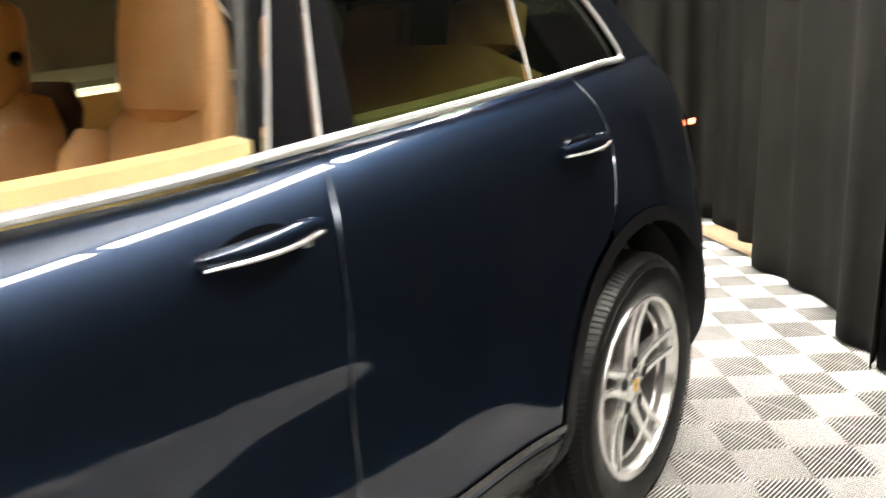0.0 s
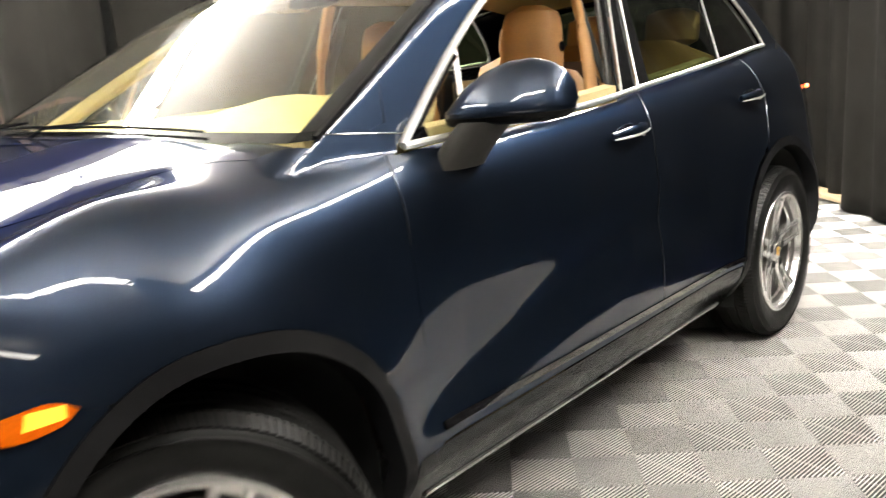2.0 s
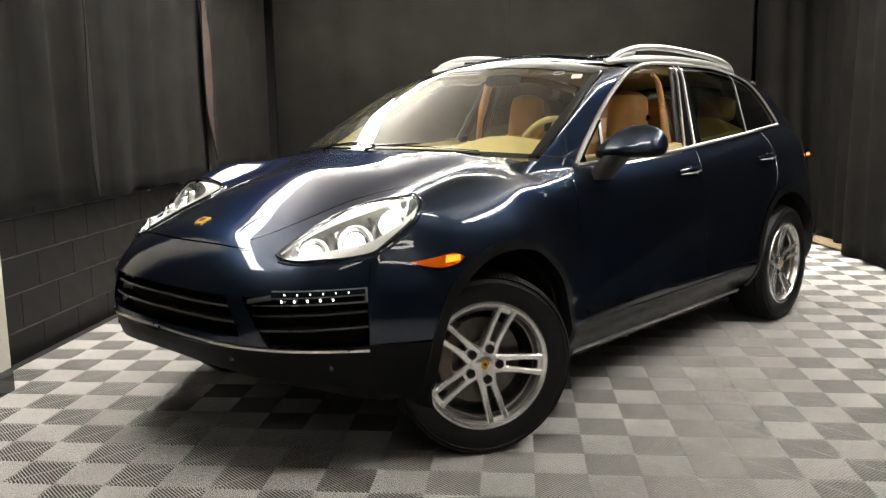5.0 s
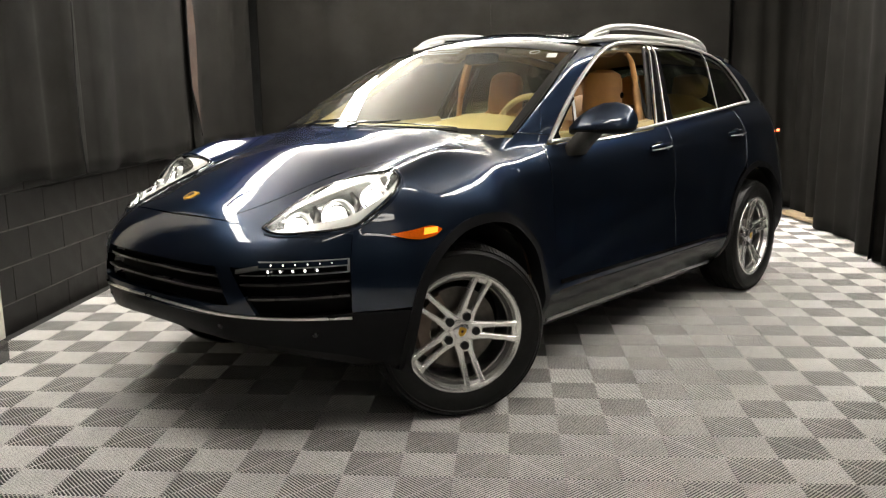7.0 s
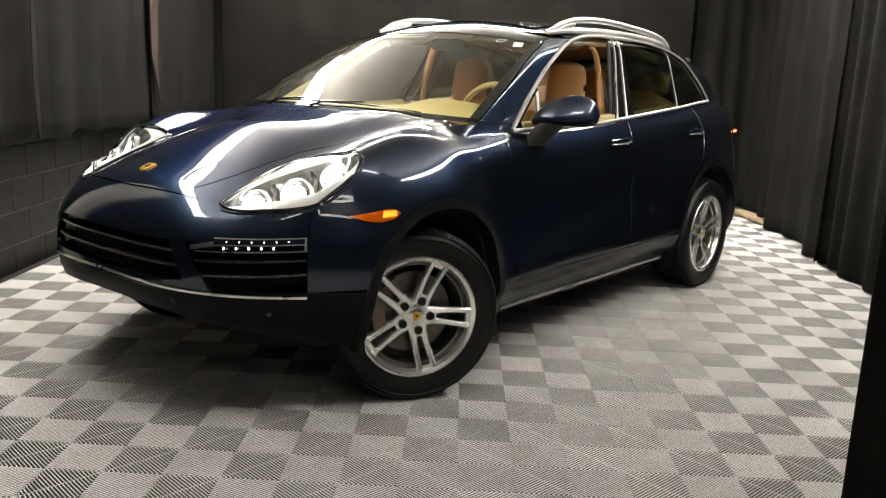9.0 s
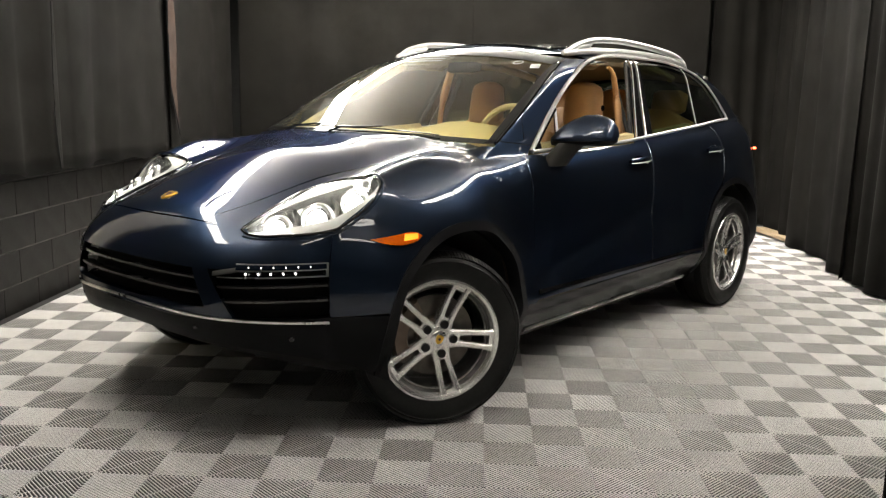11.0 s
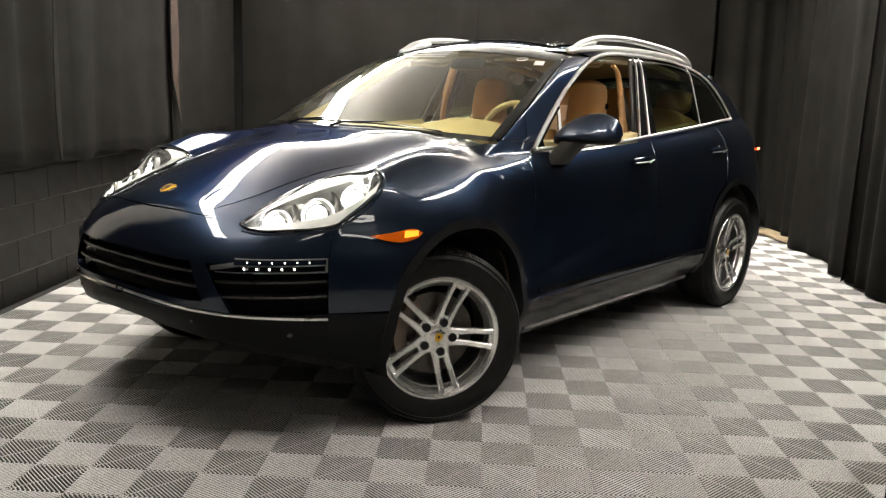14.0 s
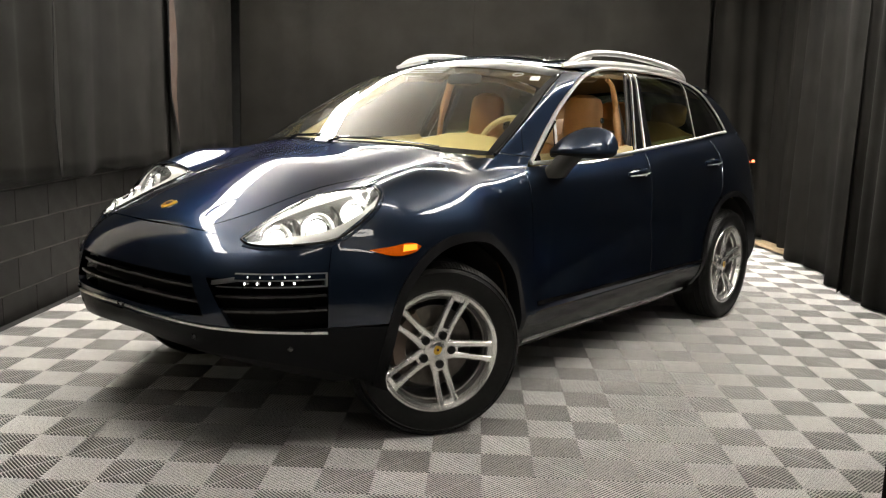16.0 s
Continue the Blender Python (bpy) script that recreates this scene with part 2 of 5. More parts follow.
def fine(points, n, straight=False):
    """n points evenly along a smooth line through the given ones."""
    p = np.array(points, float)
    if len(p) > 2 and not straight:
        q = np.vstack([2 * p[0] - p[1], p, 2 * p[-1] - p[-2]])
        t = np.linspace(0, 1, 12, endpoint=False)[:, None]
        rows = [0.5 * (2 * q[i] + (q[i + 1] - q[i - 1]) * t + (2 * q[i - 1] - 5 * q[i] + 4 * q[i + 1] - q[i + 2]) * t ** 2 + (3 * q[i] - q[i - 1] - 3 * q[i + 1] + q[i + 2]) * t ** 3) for i in range(1, len(q) - 2)]
        p = np.vstack(rows + [p[-1:]])
    d = np.concatenate([[0], np.cumsum(np.linalg.norm(np.diff(p, axis=0), axis=1))])
    s = np.linspace(0, d[-1], n)
    return np.stack([np.interp(s, d, p[:, k]) for k in range(p.shape[1])], -1)


def coons(bottom, top, left, right, n, m):
    """A sheet of m x n points between four lines: bottom and top run from left to right, left and right from bottom to top."""
    b, t, l, r = fine(bottom, n), fine(top, n), fine(left, m), fine(right, m)
    u = np.linspace(0, 1, n)[None, :, None]
    v = np.linspace(0, 1, m)[:, None, None]
    return ((1 - v) * b[None] + v * t[None] + (1 - u) * l[:, None] + u * r[:, None]
            - (1 - u) * (1 - v) * b[0] - u * (1 - v) * b[-1] - (1 - u) * v * t[0] - u * v * t[-1])

# ---- the car: its skin as a smooth body, cut into panels ----
def curve(pairs):
    """A smooth one-way curve through (at, value) pairs."""
    px = np.array([p[0] for p in pairs], float)
    py = np.array([p[1] for p in pairs], float)
    h = np.diff(px)
    d = np.diff(py) / h
    m = np.zeros(len(px))
    m[0], m[-1] = d[0], d[-1]
    for i in range(1, len(px) - 1):
        if d[i - 1] * d[i] > 0:
            w1, w2 = 2 * h[i] + h[i - 1], h[i] + 2 * h[i - 1]
            m[i] = (w1 + w2) / (w1 / d[i - 1] + w2 / d[i])

    def value(x):
        x = np.asarray(x, float)
        i = np.clip(np.searchsorted(px, x) - 1, 0, len(h) - 1)
        t = np.clip((x - px[i]) / h[i], -0.6, 1.6)
        t2, t3 = t * t, t * t * t
        return (2 * t3 - 3 * t2 + 1) * py[i] + (t3 - 2 * t2 + t) * h[i] * m[i] + (3 * t2 - 2 * t3) * py[i + 1] + (t3 - t2) * h[i] * m[i + 1]
    return value


def smax(a, b, k):
    h = np.maximum(k - np.abs(a - b), 0) / k
    return np.maximum(a, b) + h * h * k / 4


def ease(t):
    t = np.clip(t, 0, 1)
    return t * t * (3 - 2 * t)


def smin(a, b, k):
    return -smax(-a, -b, k)


# the car's own axes: x to the rear from the front axle, y to its right, z up
WHEELBASE, HUB_Z = 2.895, 0.362
HOOD_Z = curve([(-1.0, 0.80), (-0.80, 0.905), (-0.70, 0.9425), (-0.5, 1.0214), (-0.2, 1.11), (0.1, 1.149), (0.3, 1.186), (0.5, 1.215), (0.8, 1.24)])
FENDER_Z = curve([(-0.9, 0.70), (-0.72, 0.87), (-0.5, 0.98), (-0.28, 1.0706), (0.0, 1.13), (0.3, 1.136), (0.45, 1.148), (0.62, 1.165)])
BELT_Z = curve([(0.4, 1.10), (0.67, 1.11), (1.476, 1.129), (1.875, 1.155), (2.59, 1.205), (3.05, 1.237), (3.6, 1.25)])
SIDE_Y = curve([(0.15, 0.80), (0.25, 0.865), (0.31, 0.908), (0.38, 0.948), (0.44, 0.962), (0.52, 0.960), (0.62, 0.954), (0.72, 0.944), (0.82, 0.932), (0.92, 0.918), (1.02, 0.900), (1.10, 0.879), (1.2, 0.84), (1.3, 0.78)])
NOSE_X = curve([(0.15, -0.66), (0.22, -0.76), (0.32, -0.845), (0.42, -0.900), (0.50, -0.927), (0.58, -0.934), (0.70, -0.918), (0.80, -0.882), (0.88, -0.850), (1.0, -0.83), (1.1, -0.82)])
ROOF_Z = curve([(0.8, 1.53), (1.15, 1.625), (1.6, 1.675), (2.0, 1.685), (2.5, 1.662), (2.9, 1.612), (3.3, 1.535), (3.6, 1.46)])
TAIL_X = curve([(0.15, 3.55), (0.3, 3.78), (0.5, 3.88), (0.7, 3.885), (0.85, 3.85), (1.0, 3.80), (1.25, 3.72)])


def body_f(p):
    """Less than nought inside the lower body."""
    x, y, z = p[..., 0], np.abs(p[..., 1]), p[..., 2]
    # hood and shoulders
    edge = np.clip((y - 0.4177) / 0.4373, 0, 1.3)
    blend = edge ** 2 * np.where(edge < 1, 3 - 2 * edge, 1)
    crown = HOOD_Z(x) - 0.09 * (1 - 0.8166 * ease((x + 0.25) / 0.55)) * (y / 0.5) ** 2
    crease = 0.03 * np.exp(-((y - 0.6013 - 0.4842 * np.clip((x + 0.7) / 1.2, 0, 1)) / 0.1325) ** 2) * np.clip((x + 0.50) / 0.45, 0, 1)
    front_top = crown + crease + (FENDER_Z(x) - crown) * np.clip(blend, 0, 1)
    mix = ease((x - 0.5796) / 0.30)
    top = front_top * (1 - mix) + (BELT_Z(x) + 0.04) * mix
    top = np.where(x > 3.2, top - 0.35 * np.clip(x - 3.2, 0, 1) ** 2, top)
    # sides, with the scoop in the lower doors and the flared arches
    side = SIDE_Y(z)
    low = np.clip(0.575 + 0.20 * (x - 0.755), 0.50, 0.74)
    wide = np.where(z > low, (0.86 - low) * 0.62, 0.085)
    scoop = np.clip((2.15 - x) / 0.35, 0, 1) * np.clip((x - 0.36) / 0.40, 0, 1)
    side = side - 0.122 * (0.86 - low) * scoop * np.exp(-((z - low) / wide) ** 2)
    for ax in (0.0, WHEELBASE):
        r = np.hypot(x - ax, z - HUB_Z)
        up = np.clip((z - 0.15) / 0.25, 0, 1)
        side = side + up * 0.020 * np.exp(-((r - 0.46) / 0.13) ** 2)
    side = side + 0.0618 * np.exp(-((x - 0.0775) / 0.2105) ** 2 - ((z - 0.8616) / 0.2411) ** 2) + 0.012 * np.exp(-((x - WHEELBASE) / 0.4) ** 2 - ((z - 0.92) / 0.13) ** 2)
    side = side - 0.05 * np.clip((x - 2.9) / 0.8, 0, 1) ** 2 * np.clip((z - 0.5) / 0.5, 0, 1) - 0.1 * np.clip((-x) / 0.6, 0, 1) ** 2 * np.clip((z - 0.75) / 0.3, 0, 1)
    nose = NOSE_X(z) + np.where(y < 0.78, 0.95 * y ** 4, 0.352 + 1.15 * (y - 0.78)) + 0.04 * y ** 2
    tail = TAIL_X(z) - 0.55 * y ** 4
    f = smax((z - top) * 0.95, y - side, 0.236 - 0.036 * ease((x - 0.22) / 0.45))
    f = smax(f, (nose - x) * 0.85, 0.10)
    f = smax(f, (x - tail) * 0.85, 0.16)
    return smax(f, 0.20 - z, 0.05)


def house_f(p):
    """Less than nought inside the glasshouse and roof."""
    x, y, z = p[..., 0], np.abs(p[..., 1]), p[..., 2]
    roof = ROOF_Z(x) - 0.17 * y ** 2
    side = 0.85 - 0.38 * (z - 1.1) - 0.05 * np.clip((x - 2.3) / 1.0, 0, 1.4) ** 2 - 0.03 * np.clip((1.0 - x) / 0.6, 0, 1) ** 2
    screen = 0.243 + 2.0 * (z - 1.172) + 0.30 * y ** 2 + 0.5 * np.clip(z - 1.45, 0, 1) ** 2
    back = 3.72 - 1.15 * (z - 1.15) - 0.25 * y ** 2
    f = smax(z - roof, y - side, 0.09)
    f = smax(f, (screen - x) * 0.45, 0.035)
    f = smax(f, (x - back) * 0.7, 0.06)
    return smax(f, 1.0 - z, 0.02)


def car_f(p):
    return smin(body_f(p), house_f(p), 0.03)


def fender_f(p):
    """The lower body with its top filleted into the foot of the windscreen pillar."""
    return smin(body_f(p), house_f(p), 0.002 + 0.012 * np.clip((0.64 - p[..., 0]) / 0.12, 0, 1) * np.clip((p[..., 0] - 0.36) / 0.1, 0, 1))


def slope(f, p, h=0.004):
    g = np.stack([(f(p + np.eye(3)[i] * h) - f(p - np.eye(3)[i] * h)) for i in range(3)], -1)
    return g / np.maximum(np.linalg.norm(g, axis=-1, keepdims=True), 1e-9)


def cast(f, start, way, reach=1.6):
    """Where rays from outside first meet the skin f = 0."""
    start, way = np.broadcast_arrays(np.asarray(start, float), np.asarray(way, float))
    way = way / np.linalg.norm(way, axis=-1, keepdims=True)
    steps = 160
    lo = np.zeros(start.shape[:-1])
    found = np.zeros(start.shape[:-1], bool)
    for i in range(1, steps + 1):
        t = reach * i / steps
        inside = f(start + way * t) < 0
        lo = np.where(~found & ~inside, t, lo)
        found |= inside
    hi = lo + reach / steps
    for _ in range(22):
        mid = (lo + hi) / 2
        inside = f(start + way * mid[..., None]) < 0
        hi = np.where(inside, mid, hi)
        lo = np.where(inside, lo, mid)
    return start + way * lo[..., None]

# ---- the bay ----
WALL_X, BACK_Y, FRONT_Y, TOP_Z = 2.9, 6.45, -8.5, 3.42


def slab(name, size, at, mat, label, category):
    return tagged(part(name, box(size, at), mat, None, label, smooth=False), category=category, kind="structure")


slab("ceiling", (2 * WALL_X + 1.2, BACK_Y - FRONT_Y + 1.2, 0.12), (0, (BACK_Y + FRONT_Y) / 2, TOP_Z + 0.06), CEILING, "pale painted ceiling over the photo bay", "ceiling")
slab("wall_back", (2 * WALL_X + 1.2, 0.2, TOP_Z), (0, BACK_Y + 0.35, TOP_Z / 2), BACK_WALL, "dark wall behind the hung back curtain", "wall")
slab("wall_right", (0.2, BACK_Y - FRONT_Y + 0.4, TOP_Z), (WALL_X + 0.45, (BACK_Y + FRONT_Y) / 2, TOP_Z / 2), BACK_WALL, "dark wall behind the side curtain", "wall")
# unseen wall, added to close the bay and keep the car's reflections dark
slab("wall_front", (2 * WALL_X + 1.2, 0.2, TOP_Z), (0, FRONT_Y - 0.1, TOP_Z / 2), CURTAIN, "unseen dark wall added across the open end of the bay", "wall")


def drape(name, start, end, z0, z1, seed, depth, label, sway=0.02, pleat=(0.16, 0.5), group="black curtains"):
    """A hung cloth from start to end with uneven folds that gather towards the top and spread at the hem."""
    rnd = random.Random(seed)
    a, b = Vector((*start, 0)), Vector((*end, 0))
    run = b - a
    length = run.length
    out = Vector((-run.y, run.x, 0)).normalized()
    n, m = int(length / 0.018), 26
    waves = [(rnd.uniform(*pleat), rnd.uniform(0, 6.28), rnd.uniform(0.35, 1.0)) for _ in range(7)]
    broad = [(rnd.uniform(0.8, 1.9), rnd.uniform(0, 6.28)) for _ in range(3)]
    verts, faces = [], []
    for j in range(m):
        v = j / (m - 1)
        for i in range(n):
            s = length * i / (n - 1)
            drift = 0.03 * math.sin(2.1 * v + s * 1.3 + seed)
            fold = sum(k * math.sin(2 * math.pi * (s + drift) / w + ph) for w, ph, k in waves) / 3.2
            fold = math.copysign(abs(fold) ** 0.75, fold)
            big = sum(math.sin(2 * math.pi * s / w + ph) for w, ph in broad) / 3
            amp = depth * (1.0 - 0.35 * v) * (0.45 + 0.55 * abs(math.sin(1.7 * s + seed)))
            hem = 0.025 * math.sin(9 * s + seed) * math.sin(3.1 * s) if j == 0 else 0
            p = a + run * (i / (n - 1)) + out * (amp * fold + sway * big * (1 - v))
            verts.append((p.x, p.y, z0 + (z1 - z0) * v + hem * (1 if z0 > 0.1 else 0.3)))
    for j in range(m - 1):
        for i in range(n - 1):
            k = j * n + i
            faces.append((k, k + 1, k + n + 1, k + n))
    ob = link(name, mesh_of(name, verts, faces, CURTAIN), None, label)
    mod = ob.modifiers.new("thickness", "SOLIDIFY")
    mod.thickness = 0.004
    return tagged(ob, label, "curtain", group)


# back wall cloth in three widths, with dark gaps where they meet
drape("curtain", (2.36, BACK_Y - 0.02), (-0.2, BACK_Y - 0.02), 0.03, 3.06, 3, 0.030, "flat black cloth curtain across the back wall", 0.02, (0.4, 1.5))
drape("curtain", (-0.16, BACK_Y - 0.05), (-2.72, BACK_Y - 0.05), 0.03, 3.06, 5, 0.022, "flat black cloth curtain across the back wall", 0.02, (0.4, 1.5))
drape("curtain", (3.2, BACK_Y + 0.02), (2.42, BACK_Y + 0.1), 0.02, 3.06, 8, 0.07, "pleated black curtain bunched in the corner", 0.03)
# right side, to the floor
drape("curtain", (2.74, 1.9), (2.83, 3.60), 0.015, 3.06, 11, 0.060, "pleated black curtain reaching the floor", 0.06, (0.22, 0.7))
drape("curtain", (2.84, 3.56), (3.08, 6.30), 0.015, 3.06, 14, 0.065, "pleated black curtain reaching the floor", 0.06, (0.22, 0.7))
drape("curtain", (2.76, -0.3), (2.74, 1.95), 0.015, 3.06, 17, 0.060, "pleated black curtain reaching the floor", 0.05, (0.22, 0.7))
# left side, hung short over the block wall
drape("curtain", (-2.80, 6.36), (-2.79, 4.36), 0.845, TOP_Z + 0.01, 21, 0.030, "black curtain hanging short above a block wall", 0.03, (0.35, 1.3))
drape("curtain", (-2.77, 4.46), (-2.80, 2.40), 0.835, TOP_Z + 0.01, 24, 0.030, "black curtain hanging short above a block wall", 0.03, (0.35, 1.3))
drape("curtain", (-2.77, 2.42), (-2.80, 1.06), 0.845, TOP_Z + 0.01, 27, 0.026, "black curtain hanging short above a block wall", 0.03, (0.35, 1.3))
strap = thing("cloth_strap", "narrow brown cloth showing between two black curtains", "cloth")
sliver = bmesh.new()
rows = []
for z in np.linspace(TOP_Z + 0.01, 0.97, 30):
    v = min(1.0, max(0.0, (2.5 - z) / 1.53))
    left = 4.30 - 0.035 * math.sin(math.pi * min(1, v * 1.15)) + 0.17 * max(0.0, v - 0.72) / 0.28
    wide = 0.004 + 0.19 * max(0.0, math.sin(math.pi * v ** 0.9)) ** 1.2
    rows.append([(-2.715, left + wide * k, z) for k in (0.0, 0.5, 1.0)] + [(-2.722, left + wide * k, z) for k in (1.0, 0.5, 0.0)])
part("strap", add_loft(sliver, rows), BROWN_CLOTH, strap)
part("rolled_edge", tube([(-2.735, 2.30 + 0.03 * math.sin(4 * z) + 0.05 * max(0.0, 1.7 - z), z) for z in np.linspace(3.4, 0.85, 20)], 0.005, 8), DARK, strap, "black rolled edge of the next curtain")
# dark tube stands for the shadow in the gap left of the strap
part("dark_hem", tube([(r[0][0] + 0.004, r[0][1] - 0.012, r[0][2]) for r in rows], 0.007, 8), DARK, strap, "dark tube drawn as the shadow beside the strap")
# the near end, drawn aside where the camera backs out
drape("curtain", (1.185, -0.62), (2.85, -0.42), 0.015, 3.06, 31, 0.06, "black curtain drawn aside at the bay's mouth", 0.03)

# left wall of painted blocks in courses of 0.21 m
wall_left = slab("wall_left", (0.16, BACK_Y - FRONT_Y + 0.4, TOP_Z), (-WALL_X - 0.083, (BACK_Y + FRONT_Y) / 2, TOP_Z / 2), MORTAR, "black painted concrete block wall", "wall")
slab("wall_stub", (0.30, 0.40, TOP_Z - 0.12), (-2.745, 0.84, TOP_Z / 2 + 0.06), WHITE_WALL, "white painted wall end beside the bay", "wall")
slab("baseboard", (0.31, 0.41, 0.12), (-2.745, 0.84, 0.062), GLOSS_BLACK, "black skirting along the white wall end", "baseboard")

# a pale board lying under the curtain
board = thing("board", "pale brown board lying on the floor under the curtain", "board", at=pose(2.98, 5.62, 0.02, 0, 0, 8))
part("plank", box((0.16, 0.86, 0.035), (0, 0, 0.018), 0.006), CARD, board)

# ---- tubes over the bay ----
def tube_lamp(at, along, wide, lit, shield=0, label="lit white tube lamp under the ceiling"):
    ob = thing("tube_lamp", label, "lamp", "tube lamps over the bay", at=pose(*at, 0, 0, along))
    part("housing", box((1.2, wide * 0.45, 0.04), (0, 0, 0.042), 0.01), WHITE, ob)
    for x in (-0.5, 0.5):
        part("hanger", tube([(x, 0, 0.06), (x, 0, TOP_Z - LAMP_Z + 0.002)], 0.004, 6), WHITE, ob)
    part("tube", box((1.17, wide - 0.04, 0.03), (0, 0, 0.005), 0.012), lit, ob)
    # unseen plate, added to block the lamp's light towards the curtain
    if shield:
        deep = 0.68 if shield > 0 else 0.60
        part("shield", box((1.2, 0.012, deep), (0, shield * (wide / 2 + 0.008), 0.415 - deep / 2), 0.003), BACK_WALL, ob, "unseen dark plate added to keep lamp light off the curtain")
    return ob


RIGHT_X, LEFT_X = 2.45, -2.18
for k in range(5):
    tube_lamp((RIGHT_X, -0.1 + 1.25 * k, LAMP_Z), 90, 0.26, TUBE_SIDE, -1)
    tube_lamp((LEFT_X, 0.2 + 1.25 * k, LAMP_Z), 90, 0.36, TUBE_SOFT, 1)
for k in range(3):
    tube_lamp((-1.50 + 1.25 * k, 5.22, LAMP_Z), 0, 0.34, TUBE_BACK)
for k in range(3):
    tube_lamp((-0.55 + 1.25 * k, -0.72, LAMP_Z), 0, 0.15, TUBE_DIM)
tube_lamp((1.30, -4.0, LAMP_Z), 0, 0.30, TUBE_FAR)


def skin(name, grids, mat, parent, f=car_f, label="", thick=0.014, mirror=False, lift=0.0, both=False):
    """Panels that lie on the skin f: sheets of points with the skin's own normals and turned-in edges. mirror: on the car's right side."""
    if both:
        skin(name, grids, mat, parent, f, label, thick, False, lift)
        return skin(name, grids, mat, parent, f, label, thick, True, lift)
    verts, normals, faces = [], [], []
    for g in grids:
        m, n = g.shape[:2]
        nor = slope(f, g)
        pts = g + nor * lift
        if mirror:
            pts, nor = pts * (1, -1, 1), nor * (1, -1, 1)
        a, b = pts[0, 1] - pts[0, 0], pts[1, 0] - pts[0, 0]
        mid = (m // 2, n // 2)
        a = pts[mid[0], min(mid[1] + 1, n - 1)] - pts[mid[0], mid[1] - 1]
        b = pts[min(mid[0] + 1, m - 1), mid[1]] - pts[mid[0] - 1, mid[1]]
        flip = np.dot(np.cross(a, b), nor[mid]) < 0
        base = len(verts)
        verts.extend(pts.reshape(-1, 3))
        normals.extend(nor.reshape(-1, 3))
        for j in range(m - 1):
            for i in range(n - 1):
                k = base + j * n + i
                q = (k, k + 1, k + n + 1, k + n)
                faces.append(q[::-1] if flip else q)
        if thick:
            loop = [(0, i) for i in range(n)] + [(j, n - 1) for j in range(1, m)] + [(m - 1, i) for i in range(n - 2, -1, -1)] + [(j, 0) for j in range(m - 2, 0, -1)]
            start = len(verts)
            centre = pts.reshape(-1, 3).mean(0)
            for j, i in loop:
                side = pts[j, i] - centre
                side = side - nor[j, i] * np.dot(side, nor[j, i])
                side = side / max(np.linalg.norm(side), 1e-6)
                verts.extend([pts[j, i], pts[j, i] - nor[j, i] * thick])
                normals.extend([side, side])
            c = len(loop)
            for k in range(c):
                p, q = start + 2 * k, start + 2 * ((k + 1) % c)
                quad = (p, p + 1, q + 1, q)
                faces.append(quad if flip else quad[::-1])
    return link(name, mesh_of(name, verts, faces, mat, normals), parent, label)


def from_side(xz, f=car_f, y0=-1.35):
    """Points of the left side, given by (x, z)."""
    xz = np.asarray(xz, float)
    start = np.stack([xz[..., 0], np.full(xz.shape[:-1], y0), xz[..., 1]], -1)
    return cast(f, start, np.array([0.0, 1.0, 0.0]))


def from_above(xy, f=car_f, z0=1.95):
    xy = np.asarray(xy, float)
    start = np.concatenate([xy, np.full(xy.shape[:-1] + (1,), z0)], -1)
    return cast(f, start, np.array([0.0, 0.0, -1.0]), 1.5)


def from_round(xt, f=car_f):
    """Points of the left flank given by (x, degrees) about a line inside the fender."""
    xt = np.asarray(xt, float)
    a = np.radians(xt[..., 1])
    out = np.stack([np.zeros_like(a), -np.cos(a), np.sin(a)], -1)
    start = np.stack([xt[..., 0], np.full_like(a, -0.45), np.full_like(a, 0.72)], -1) + out * 1.0
    return cast(f, start, -out, 1.0)


def from_front(pz, f=car_f):
    """Points of the nose given by (degrees from straight ahead, z) about an upright line; minus is the car's right."""
    pz = np.asarray(pz, float)
    a = np.radians(pz[..., 0])
    out = np.stack([-np.cos(a), -np.sin(a), np.zeros_like(a)], -1)
    start = np.stack([np.full_like(a, 0.15), np.zeros_like(a), pz[..., 1]], -1) + out * 1.7
    return cast(f, start, -out, 1.6)


def settle(p, f):
    """Moves points near the skin onto it."""
    p = np.array(p, float)
    for _ in range(25):
        p = p - slope(f, p) * f(p)[..., None] * 0.7
    return p


def as_round(p):
    return [(q[0], math.degrees(math.atan2(q[2] - 0.72, -q[1] - 0.45))) for q in np.asarray(p)]


def arc(ax, r, a0, a1, n=14):
    return [(ax + r * math.cos(radians(a0 + (a1 - a0) * i / (n - 1))), HUB_Z + r * math.sin(radians(a0 + (a1 - a0) * i / (n - 1)))) for i in range(n)]


car = thing("car", "dark navy blue four-door SUV with tan leather cabin, parked on tiles", "car", at=CAR)
GAP = 0.0017
ARCH = 0.503
# reach of the front arch from the hub by angle: it closes in towards the bumper
ARCH_R = curve([(-12, 0.490), (17, 0.500), (38, 0.520), (57, 0.512), (76, 0.508), (96, 0.500), (112, 0.480), (133, 0.447), (145, 0.420), (167, 0.383), (184, 0.368), (205, 0.364)])


def front_arch(a0, a1, n=14, inset=0.0):
    return [((float(ARCH_R(a)) - inset) * math.cos(radians(a)), HUB_Z + (float(ARCH_R(a)) - inset) * math.sin(radians(a))) for a in np.linspace(a0, a1, n)]


# ---- doors ----
DOOR_LOW = 0.43
FRONT_CUT = [(0.607, 1.10), (0.592, 1.03), (0.586, 0.9), (0.588, 0.7), (0.600, DOOR_LOW)]
MID_CUT = [(1.862, 1.16), (1.815, 1.08), (1.796, 1.0), (1.787, 0.93), (1.776, 0.77), (1.748, 0.60), (1.735, DOOR_LOW)]
